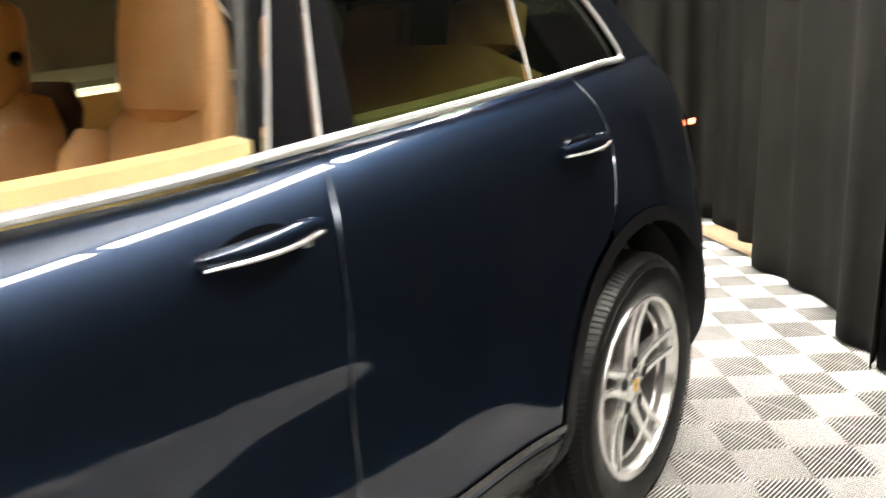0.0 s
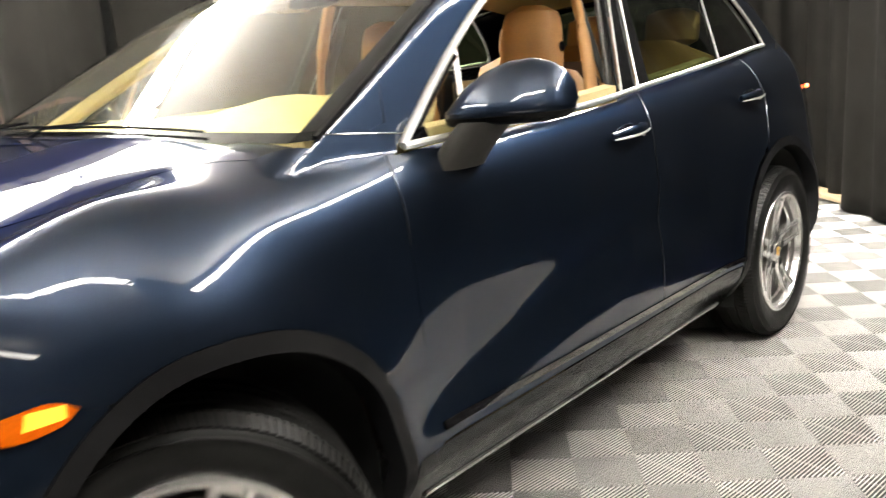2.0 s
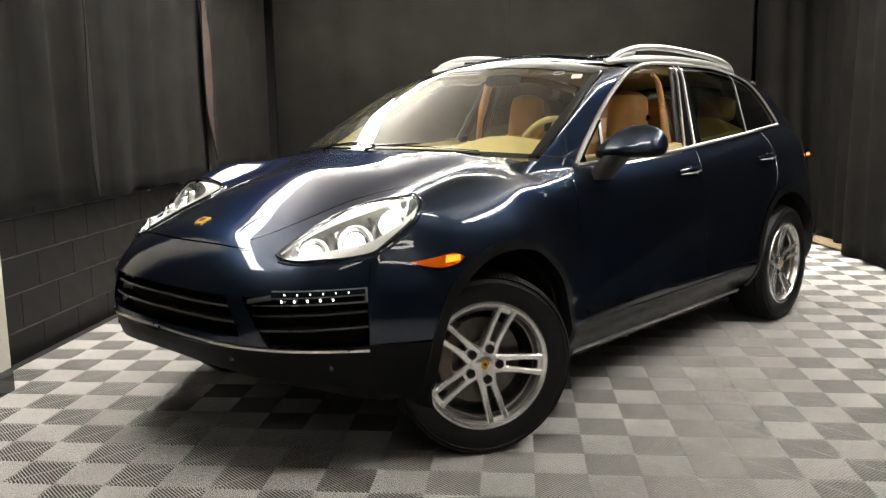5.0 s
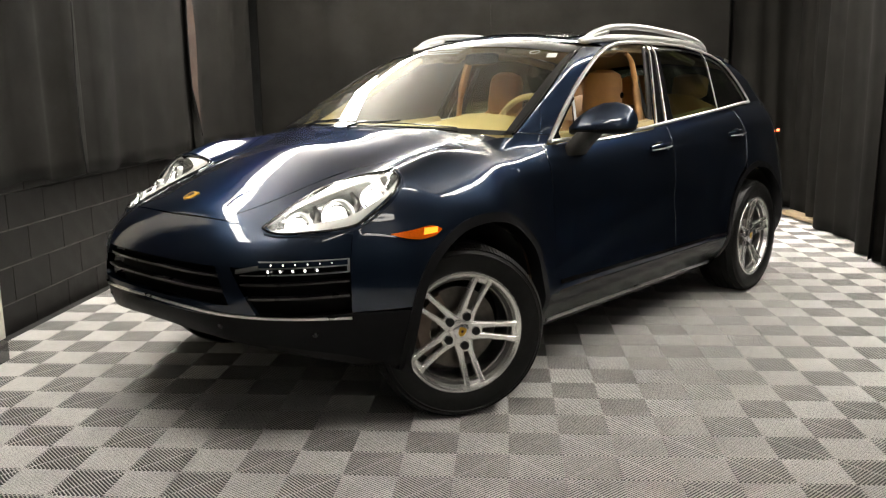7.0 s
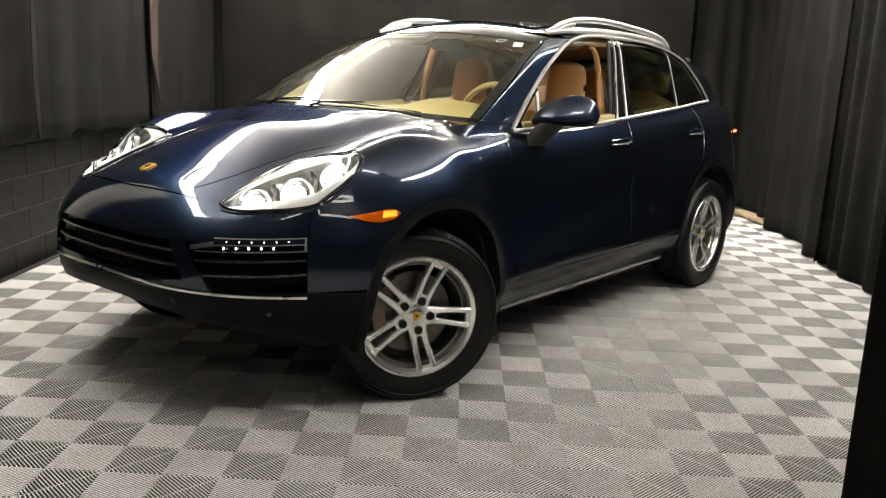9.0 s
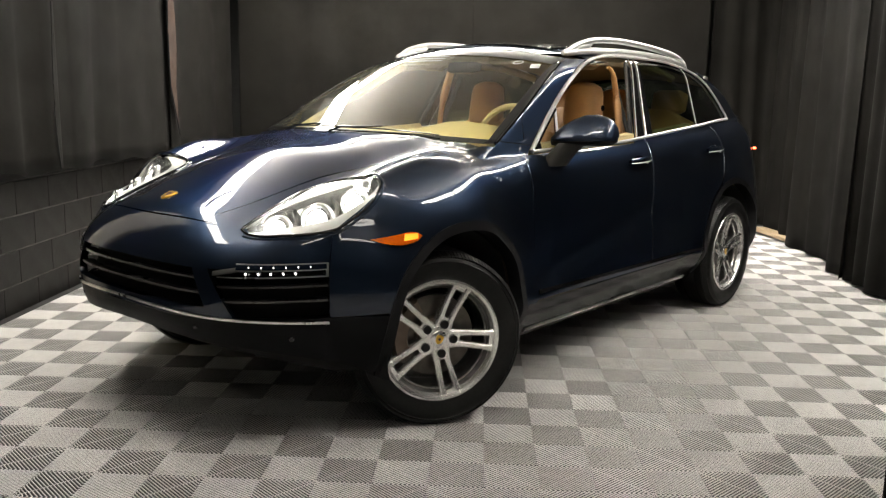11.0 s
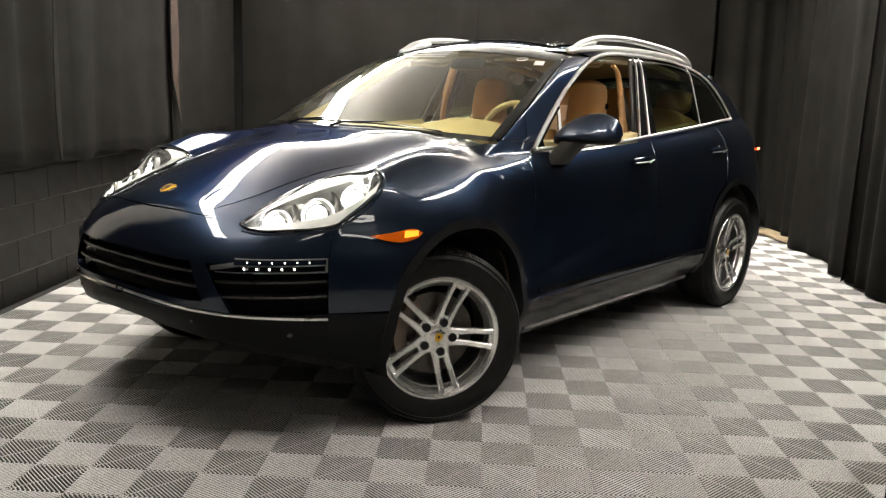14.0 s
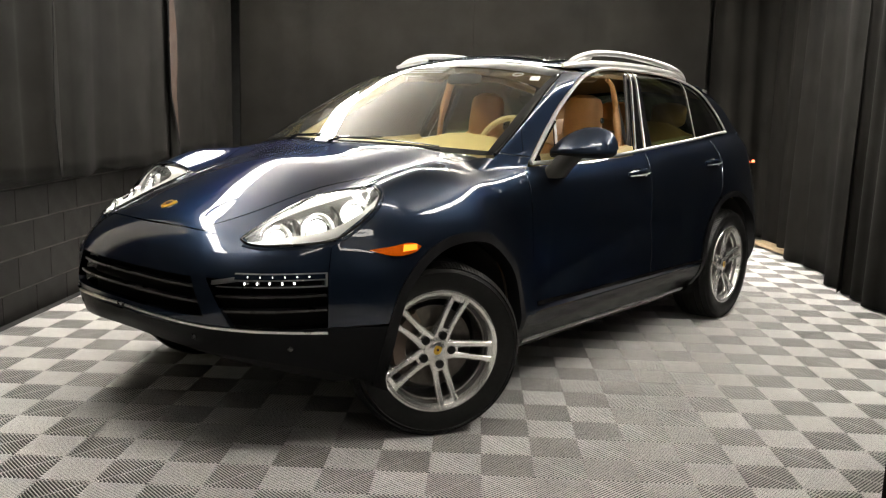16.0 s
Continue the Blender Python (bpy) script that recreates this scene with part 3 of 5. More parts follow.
REAR_CUT = [(2.79, 1.21), (2.80, 1.05), (2.74, 0.90)] + arc(WHEELBASE, ARCH + 0.012, 116, 172, 8)


def belt(x0, x1, n=12, drop=0.014):
    return [(x, float(BELT_Z(x)) - drop) for x in np.linspace(x0, x1, n)]


def moved(line, dx):
    return [(x + dx, z) for x, z in line]


front_sheet = coons([(0.600 + GAP, DOOR_LOW), (1.735 - GAP, DOOR_LOW)], belt(0.607 + GAP, 1.862 - GAP), moved(FRONT_CUT[::-1], GAP)[:-1] + [(0.607 + GAP, float(BELT_Z(0.607)) - 0.014)], moved(MID_CUT[::-1], -GAP)[:-1] + [(1.862 - GAP, float(BELT_Z(1.862)) - 0.014)], 56, 44)
rear_foot = REAR_CUT[-1]
rear_sheet = coons([(1.735 + GAP, DOOR_LOW), (rear_foot[0] - GAP, DOOR_LOW)], belt(1.862 + GAP, 2.79 - GAP), moved(MID_CUT[::-1], GAP)[:-1] + [(1.862 + GAP, float(BELT_Z(1.862)) - 0.014)], [(rear_foot[0] - GAP, DOOR_LOW)] + moved(REAR_CUT[::-1], -GAP)[:-1] + [(2.79 - GAP, float(BELT_Z(2.79)) - 0.014)], 52, 44)
doors = {}
for name, sheet in (("front_door", front_sheet), ("rear_door", rear_sheet)):
    for right in (False, True):
        doors[name, right] = skin(name, [from_side(sheet, body_f)], PAINT, car, body_f, mirror=right)

# thin pale beads along the door gaps, the edges' glint put into their colour
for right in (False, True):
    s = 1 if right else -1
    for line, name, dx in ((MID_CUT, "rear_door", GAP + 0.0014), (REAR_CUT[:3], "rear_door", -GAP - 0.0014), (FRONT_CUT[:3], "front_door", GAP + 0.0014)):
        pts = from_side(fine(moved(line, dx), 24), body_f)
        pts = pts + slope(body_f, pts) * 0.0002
        part("door_edge", tube([(p[0], p[1] * -s, p[2]) for p in pts], 0.0017, 6), EDGE_GLINT, doors[name, right], "pale bead drawn as the door edge's glint")

# ---- rear quarter and rear bumper ----
quarter = coons([(2.80 + GAP, 1.05), (2.74 + GAP, 0.90)] + arc(WHEELBASE, ARCH, 113, 30, 12), belt(2.79 + GAP, 3.42), [(2.80 + GAP, 1.05), (2.79 + GAP, float(BELT_Z(2.79)) - 0.014)], [arc(WHEELBASE, ARCH, 30, 30, 2)[0], (3.46, 0.75), (3.52, 1.0), (3.42, float(BELT_Z(3.42)) - 0.014)], 44, 36)
skin("quarter_panel", [from_side(quarter, body_f)], PAINT, car, body_f, both=True)


def from_back(pz, f=body_f):
    pz = np.asarray(pz, float)
    a = np.radians(pz[..., 0])
    out = np.stack([np.cos(a), -np.sin(a), np.zeros_like(a)], -1)
    start = np.stack([np.full_like(a, 2.95), np.zeros_like(a), pz[..., 1]], -1) + out * 1.5
    return cast(f, start, -out, 1.5)


skin("rear_bumper", [from_back(coons([(-66, 0.26), (66, 0.26)], [(-57, 0.72), (57, 0.72)], [(-66, 0.26), (-62, 0.5), (-57, 0.72)], [(66, 0.26), (62, 0.5), (57, 0.72)], 60, 20))], PAINT, car, body_f)
skin("tailgate", [from_back(coons([(-40, 0.73), (40, 0.73)], [(-40, 1.14), (40, 1.14)], [(-40, 0.73), (-40, 1.14)], [(40, 0.73), (40, 1.14)], 40, 16))], PAINT, car, body_f)
for right in (False, True):
    lamp = skin("tail_lamp", [from_back(coons([(41, 0.88), (59, 0.94)], [(41, 1.09), (59, 1.05)], [(41, 0.88), (41, 1.09)], [(59, 0.94), (59, 1.05)], 20, 10))], TAIL_RED, car, body_f, "dark red rear lamp glowing at its edge", mirror=right, lift=0.004)
    skin("corner_panel", [from_back(coons([(41, 0.73), (58.5, 0.73)], [(41, 0.875), (59, 0.93)], [(41, 0.73), (41, 0.875)], [(58.5, 0.73), (59, 0.93)], 16, 8)), from_back(coons([(41, 1.095), (59, 1.055)], [(41, 1.16), (56, 1.16)], [(41, 1.095), (41, 1.16)], [(59, 1.055), (56, 1.16)], 16, 6))], PAINT, car, body_f, mirror=right)
    s = -1 if not right else 1
    part("marker", box((0.04, 0.010, 0.017), (3.45, s * 0.862, 1.037), 0.004), RED_ON, lamp, "small lit orange-red marker")

# ---- front fender ----
HOOD_CUT = [(-0.30, 0.450), (-0.25, 0.462), (-0.20, 0.474), (-0.109, 0.510), (-0.02, 0.570), (0.10, 0.640), (0.25, 0.715), (0.42, 0.79)]
hood_cut = from_above([(x, -y) for x, y in HOOD_CUT], body_f)
rear_line = from_side(FRONT_CUT, body_f)
arch_line = from_side(front_arch(110, 6, 18), body_f)
LAMP_REAR = np.array([(-0.500, -0.766, 0.856), (-0.452, -0.785, 0.893), (-0.382, -0.815, 0.95), (-0.331, -0.824, 0.995), (-0.293, -0.814, 1.03), (-0.283, -0.785, 1.046), (-0.250, -0.72, 1.036), (-0.231, -0.64, 1.028), (-0.241, -0.57, 1.017), (-0.287, -0.512, 1.004)])
nose_line = from_side([front_arch(110, 110, 2)[0], (-0.215, 0.822), (-0.31, 0.819), (-0.40, 0.817), (-0.436, 0.818), (-0.472, 0.832)], body_f)
tip_line = settle(LAMP_REAR, body_f)
join = [as_round(arch_line)[0], as_round(tip_line[5:6])[0]]
fender = coons(as_round(arch_line), as_round(np.vstack([hood_cut, from_side([(0.60, 1.098)], body_f)])),
               join + as_round(np.vstack([tip_line[6:], hood_cut[:1]])), [as_round(arch_line)[-1]] + as_round(rear_line[::-1]), 56, 40)
# the tongue under the lamp, down to the bumper
under = as_round(nose_line[::-1])
beside = as_round(tip_line[:6])
tongue = coons(under, beside, [under[0], beside[0]], join, 36, 18)
skin("fender", [from_round(fender, fender_f), from_round(tongue, fender_f)], PAINT, car, fender_f, both=True)

# arches, sills
for ax, name in ((0.0, "front_arch"), (WHEELBASE, "rear_arch")):
    if ax:
        ring = np.array([[(ax + r * math.cos(a), HUB_Z + r * math.sin(a)) for a in np.linspace(radians(188), radians(-8), 60)] for r in np.linspace(0.464, ARCH - 0.001, 6)])
    else:
        ring = np.array([front_arch(196, -8, 60, 0.040 - 0.0078 * k) for k in range(6)])
    skin("arch_trim", [from_side(ring, body_f)], PLASTIC, car, body_f, "dark grey plastic wheel arch trim", 0.06, lift=0.004, both=True)
sill_sheet = coons([(0.47, 0.235), (2.44, 0.235)], [(0.505, DOOR_LOW - 0.006), (2.395, DOOR_LOW - 0.006)], [(0.47, 0.235), (0.505, DOOR_LOW - 0.006)], [(2.44, 0.235), (2.395, DOOR_LOW - 0.006)], 60, 16)
skin("sill", [from_side(sill_sheet, body_f)], SILL_BLACK, car, body_f, "black lower sill cladding", 0.03, both=True)
strip = coons([(0.60, 0.262), (2.34, 0.262)], [(0.60, 0.280), (2.34, 0.280)], [(0.60, 0.262), (0.60, 0.280)], [(2.34, 0.262), (2.34, 0.280)], 40, 4)
skin("sill_strip", [from_side(strip, body_f)], SATIN, car, body_f, "satin metal strip along the sill", 0.008, lift=0.006, both=True)
mould = coons([(0.61, 0.455), (2.40, 0.445)], [(0.61, 0.475), (2.40, 0.462)], [(0.61, 0.455), (0.61, 0.475)], [(2.40, 0.445), (2.40, 0.462)], 40, 4)
skin("door_moulding", [from_side(mould, body_f)], GLOSS_BLACK, car, body_f, "black moulding low on the doors", 0.008, lift=0.006, both=True)

# ---- hood ----
lead = [(-0.813 + 0.37 * y * y, y) for y in np.linspace(-0.31, 0.31, 15)]
HOOD_FRONT = [(-0.681, 0.358), (-0.557, 0.402), (-0.437, 0.424), (-0.36, 0.438)]
left_edge = [lead[0]] + [(x, -y + 0.002) for x, y in HOOD_FRONT] + [(x, -y + 0.005) for x, y in HOOD_CUT]
cowl = [(0.42, -0.782), (0.385, -0.66), (0.338, -0.45), (0.312, -0.2), (0.305, 0.0), (0.312, 0.2), (0.338, 0.45), (0.385, 0.66), (0.42, 0.782)]
hood_sheet = coons([(a, b) for a, b in left_edge], [(a, -b) for a, b in left_edge], lead, cowl, 60, 72)
skin("hood", [from_above(hood_sheet, body_f)], PAINT, car, body_f)
skin("cowl", [from_above(coons(cowl, [(x + 0.07, y * 0.98) for x, y in cowl], [(0.42, -0.782), (0.49, -0.766)], [(0.42, 0.782), (0.49, 0.766)], 40, 6), body_f)], PLASTIC, car, body_f, "black plastic cowl under the wipers", lift=-0.024)

# ---- front bumper ----
LAMP_LOW = [(29.0, 0.858), (31.4, 0.838), (36.0, 0.830), (43.0, 0.838), (48.0, 0.850), (49.4, 0.853)]
lead_pts = from_above(np.array(lead) + np.array((-0.005, 0)), body_f)
lead_pz = [(math.degrees(math.atan2(-p[1], 0.15 - p[0])), p[2]) for p in lead_pts][::-1]      # right to left
right_low = [(-a, z) for a, z in LAMP_LOW][::-1]
top_line = right_low + [p for p in lead_pz if abs(p[0]) < 30.0] + LAMP_LOW
BAND = 0.716
side_edge = [(math.degrees(math.atan2(-p[1], 0.15 - p[0])), p[2]) for p in from_side(front_arch(154, 111, 8), body_f)]
CORNER_LOW, CORNER_TOP = [(48.6, 0.53), side_edge[0]], [(49.4, 0.853), (52.2, 0.832), (54.8, 0.815), (57.3, 0.814), (63.3, 0.816), (69.0, 0.819), side_edge[-1]]
CORNER_IN, CORNER_OUT = [(48.6, 0.53), (48.6, 0.62), (48.6, BAND), (49.4, 0.853)], side_edge
LOW_EDGE = [(-60.2, 0.275), (-55, 0.305), (-48.5, 0.345), (-40, 0.385), (-30, 0.420), (-15, 0.445), (0, 0.454), (15, 0.445), (30, 0.420), (40, 0.385), (48.5, 0.345), (55, 0.305), (60.2, 0.275)]
skin("front_bumper", [
    from_front(coons([(-48.5, BAND), (48.5, BAND)], top_line, [(-48.5, BAND), (-48.9, 0.79), top_line[0]], [(48.5, BAND), (48.9, 0.79), top_line[-1]], 110, 16), body_f),
    from_front(coons(CORNER_LOW, CORNER_TOP, CORNER_IN, CORNER_OUT, 24, 32), body_f),
    from_front(coons(CORNER_LOW, CORNER_TOP, CORNER_IN, CORNER_OUT, 24, 32) * (-1, 1), body_f),
    from_front(coons([(25.6, 0.53), (30.3, 0.53)], [(21.2, BAND), (24.7, BAND)], [(25.6, 0.53), (21.2, BAND)], [(30.3, 0.53), (24.7, BAND)], 10, 20), body_f),
    from_front(coons([(-30.3, 0.53), (-25.6, 0.53)], [(-24.7, BAND), (-21.2, BAND)], [(-30.3, 0.53), (-24.7, BAND)], [(-25.6, 0.53), (-21.2, BAND)], 10, 20), body_f),
    from_front(coons([(-25.7, 0.53), (25.7, 0.53)], [(-24.6, 0.572), (24.6, 0.572)], [(-25.7, 0.53), (-24.6, 0.572)], [(25.7, 0.53), (24.6, 0.572)], 40, 6), body_f),
], PAINT, car, body_f, thick=0.03)
skin("lower_bumper", [from_front(coons(LOW_EDGE, [(-side_edge[0][0], 0.528), (side_edge[0][0], 0.528)], [LOW_EDGE[0], (-side_edge[0][0], 0.528)], [LOW_EDGE[-1], (side_edge[0][0], 0.528)], 120, 12), body_f)], LOWER_BLACK, car, body_f, "near-black skirt under the bright lip", thick=0.03)
filler = coons([(49.5, 0.79), (68.0, 0.79)], [(50.0, 0.850), (52.4, 0.868), (56.0, 0.866), (59.0, 0.845), (71.5, 0.828)], [(49.5, 0.79), (50.0, 0.850)], [(71.5, 0.79), (71.5, 0.828)], 24, 8)
for side in (1, -1):
    skin("corner_filler", [from_front(filler * (side, 1), body_f)], PAINT, car, body_f, thick=0.02, lift=-0.0035)
CHIN_TOP = LOW_EDGE
CHIN_LOW = [(a * 0.97, z - 0.085) for a, z in CHIN_TOP]
skin("chin", [from_front(coons(CHIN_LOW, CHIN_TOP, [CHIN_LOW[0], CHIN_TOP[0]], [CHIN_LOW[-1], CHIN_TOP[-1]], 90, 12), body_f)], DARK, car, body_f, "black plastic chin under the bumper", 0.03, lift=-0.07)
bumper_back = from_front(coons([(-50, 0.52), (50, 0.52)], [(-50, 0.73), (50, 0.73)], [(-50, 0.52), (-50, 0.73)], [(50, 0.52), (50, 0.73)], 60, 6), body_f)
skin("grille_backing", [bumper_back], DARK, car, body_f, "black mesh behind the intakes", thick=0, lift=-0.075)


def front_bar(name, a0, a1, z, height, mat, lift, depth, label="", z1=None, parent=None):
    z1 = z if z1 is None else z1
    g = coons([(a0, z - height / 2), (a1, z1 - height / 2)], [(a0, z + height / 2), (a1, z1 + height / 2)], [(a0, z - height / 2), (a0, z + height / 2)], [(a1, z1 - height / 2), (a1, z1 + height / 2)], 40, 3)
    return skin(name, [from_front(g, body_f)], mat, parent or car, body_f, label, depth, lift=lift)


for z in (0.680, 0.625):
    front_bar("grille_slat", -24.5, 24.5, z, 0.009, SLAT, -0.012, 0.05)
for s in (1, -1):
    for z, a in ((0.651, 26.4), (0.595, 28.0)):
        front_bar("intake_slat", s * a, s * 48.3, z, 0.008, SLAT, -0.014, 0.05)
# bright lip under the intakes, rising to the middle
for s in (1, -1):
    lip = np.array([[(s * a, float(z) + d) for a, z in zip(np.linspace(0, 48.5, 40), np.interp(np.linspace(0, 48.5, 40), (0, 14, 28, 48.5), (0.549, 0.546, 0.532, 0.509)))] for d in (-0.0045, 0.0, 0.0045)])
    skin("bumper_lip", [from_front(lip, body_f)], CHROME, car, body_f, "thin bright lip under the intakes", 0.012, lift=0.007)
    # daytime lamps: a slim bar with two rows of small lit dots
    drl = front_bar("daytime_lamp", s * 27.0, s * 48.2, 0.688, 0.004, CHROME, 0.004, 0.02, "slim daytime lamp bar with small lit dots")
    front_bar("lamp_frame", s * 30.5, s * 48.2, 0.737, 0.005, CHROME, 0.0, 0.02, parent=drl)
    front_bar("lamp_frame", s * 27.8, s * 48.0, 0.714, 0.006, CHROME, -0.002, 0.02, parent=drl)
    front_bar("lamp_tip", s * 26.0, s * 30.5, 0.700, 0.016, CHROME, 0.003, 0.02, "bright pointed lamp end", 0.716, drl)
    front_bar("lamp_back", s * 28.5, s * 48.0, 0.7125, 0.044, GLOSS_BLACK, -0.028, 0.01, parent=drl)
    end = from_front(np.array([[(s * 48.0, 0.686), (s * 48.4, 0.686)], [(s * 48.0, 0.739), (s * 48.4, 0.739)]]), body_f)
    skin("lamp_frame", [end], CHROME, drl, body_f, thick=0.02, lift=0.003)
    for row, z in enumerate((0.725, 0.702)):
        for k in range(6 - row):
            c = from_front(np.array([[(s * (33.0 + 2.35 * k - row * 0.5), z)]]), body_f)[0, 0]
            nor = slope(body_f, c[None])[0]
            bm = bmesh.new()
            bmesh.ops.create_icosphere(bm, subdivisions=1, radius=0.0048, matrix=Matrix.Translation(c - nor * 0.003) @ Matrix.Diagonal((1, 1, 1.3, 1)))
            part("light_dot", bm, LED_DAY, drl)
    # turn lamp at the front corner
    sig = from_side(coons([(-0.400, 0.8155), (-0.355, 0.800), (-0.305, 0.793), (-0.245, 0.804), (-0.216, 0.823)], [(-0.400, 0.818), (-0.320, 0.830), (-0.266, 0.840), (-0.240, 0.838), (-0.216, 0.826)], [(-0.400, 0.8155), (-0.400, 0.818)], [(-0.216, 0.823), (-0.216, 0.826)], 30, 8), body_f)
    lamp = skin("turn_lamp", [sig], AMBER, car, body_f, "amber turn lamp on the front corner", 0.012, mirror=s < 0, lift=0.010)
    bulb = np.array([-0.272, -0.5, 0.821])
    b = from_side([(bulb[0], bulb[2])], body_f)[0]
    bm = bmesh.new()
    bmesh.ops.create_icosphere(bm, subdivisions=2, radius=0.010, matrix=Matrix.Translation((b[0] + 0.02, s * (b[1] - 0.006), b[2])) @ Matrix.Diagonal((1.8, 0.7, 0.8, 1)))
    part("bulb", bm, AMBER_ON, lamp, "lit amber bulb")
    glow = from_side(coons([(-0.292, 0.808), (-0.236, 0.814)], [(-0.282, 0.833), (-0.232, 0.834)], [(-0.292, 0.808), (-0.282, 0.833)], [(-0.236, 0.814), (-0.232, 0.834)], 10, 5), body_f)
    skin("lit_segment", [glow], AMBER_ON, lamp, body_f, "bright lit part of the lens", 0.004, mirror=s < 0, lift=0.0115)

# lower bumper details: air slot, tow cover, sensors
for a, z in ((41, 0.45), (22, 0.488), (-22, 0.488), (-41, 0.45)):
    c = from_front(np.array([[(a, z)]]), body_f)[0, 0]
    nor = Vector(slope(body_f, c[None])[0])
    turn = nor.to_track_quat("Y", "Z").to_matrix().to_4x4()
    part("parking_sensor", lathe([(0.0, 0.004), (0.009, 0.003), (0.012, 0.0), (0.012, -0.01)], 20, Matrix.Translation(c) @ turn), GLOSS_BLACK, car)

# ---- headlamps ----
up_front = [(-0.722, -0.492, 0.853), (-0.664, -0.482, 0.879), (-0.562, -0.485, 0.919), (-0.435, -0.490, 0.963), (-0.345, -0.495, 0.993), (-0.290, -0.518, 1.004)]
up_line = up_front[:1] + [(-0.562, -0.485, 0.919), (-0.400, -0.492, 0.975), (-0.275, -0.540, 1.008), (-0.238, -0.640, 1.027), (-0.258, -0.725, 1.037), (-0.290, -0.780, 1.036)]
low_line = [(-0.722, -0.492, 0.853), (-0.721, -0.535, 0.840), (-0.682, -0.612, 0.834), (-0.599, -0.704, 0.841), (-0.509, -0.762, 0.855), (-0.457, -0.787, 0.880), (-0.398, -0.814, 0.924), (-0.345, -0.824, 0.972), (-0.316, -0.820, 1.004), (-0.298, -0.806, 1.024), (-0.290, -0.780, 1.036)]
ua, la = fine(up_line, 40), fine(low_line, 40)
inner = fine(from_above([lead[0]] + [(x, -y - 0.002) for x, y in HOOD_FRONT + HOOD_CUT[:1]], body_f), 40)
outer = fine(settle(up_front, body_f), 40)
skin("lamp_strip", [settle(np.stack([inner + (outer - inner) * v for v in np.linspace(0, 1, 14)]), body_f)], PAINT, car, body_f, both=True)
la = settle(la, body_f)
long = np.linspace(0, 1, 40)[:, None]
ua = ua + (settle(ua, body_f) - ua) * np.clip((0.62 - long) * 8, 0, 1)
la[-4:] += (fine(low_line, 40)[-4:] - la[-4:]) * np.array([[0.3], [0.6], [0.85], [1.0]])
bow = np.array([-0.45, -0.45, 0.77])
taper = np.minimum(1, 6 * np.minimum(np.linspace(0, 1, 40), 1 - np.linspace(0, 1, 40)))[:, None]
lens_sheet = np.stack([la + (ua - la) * v + bow * 0.030 * 4 * v * (1 - v) * taper for v in np.linspace(0.0, 1.0, 18)])
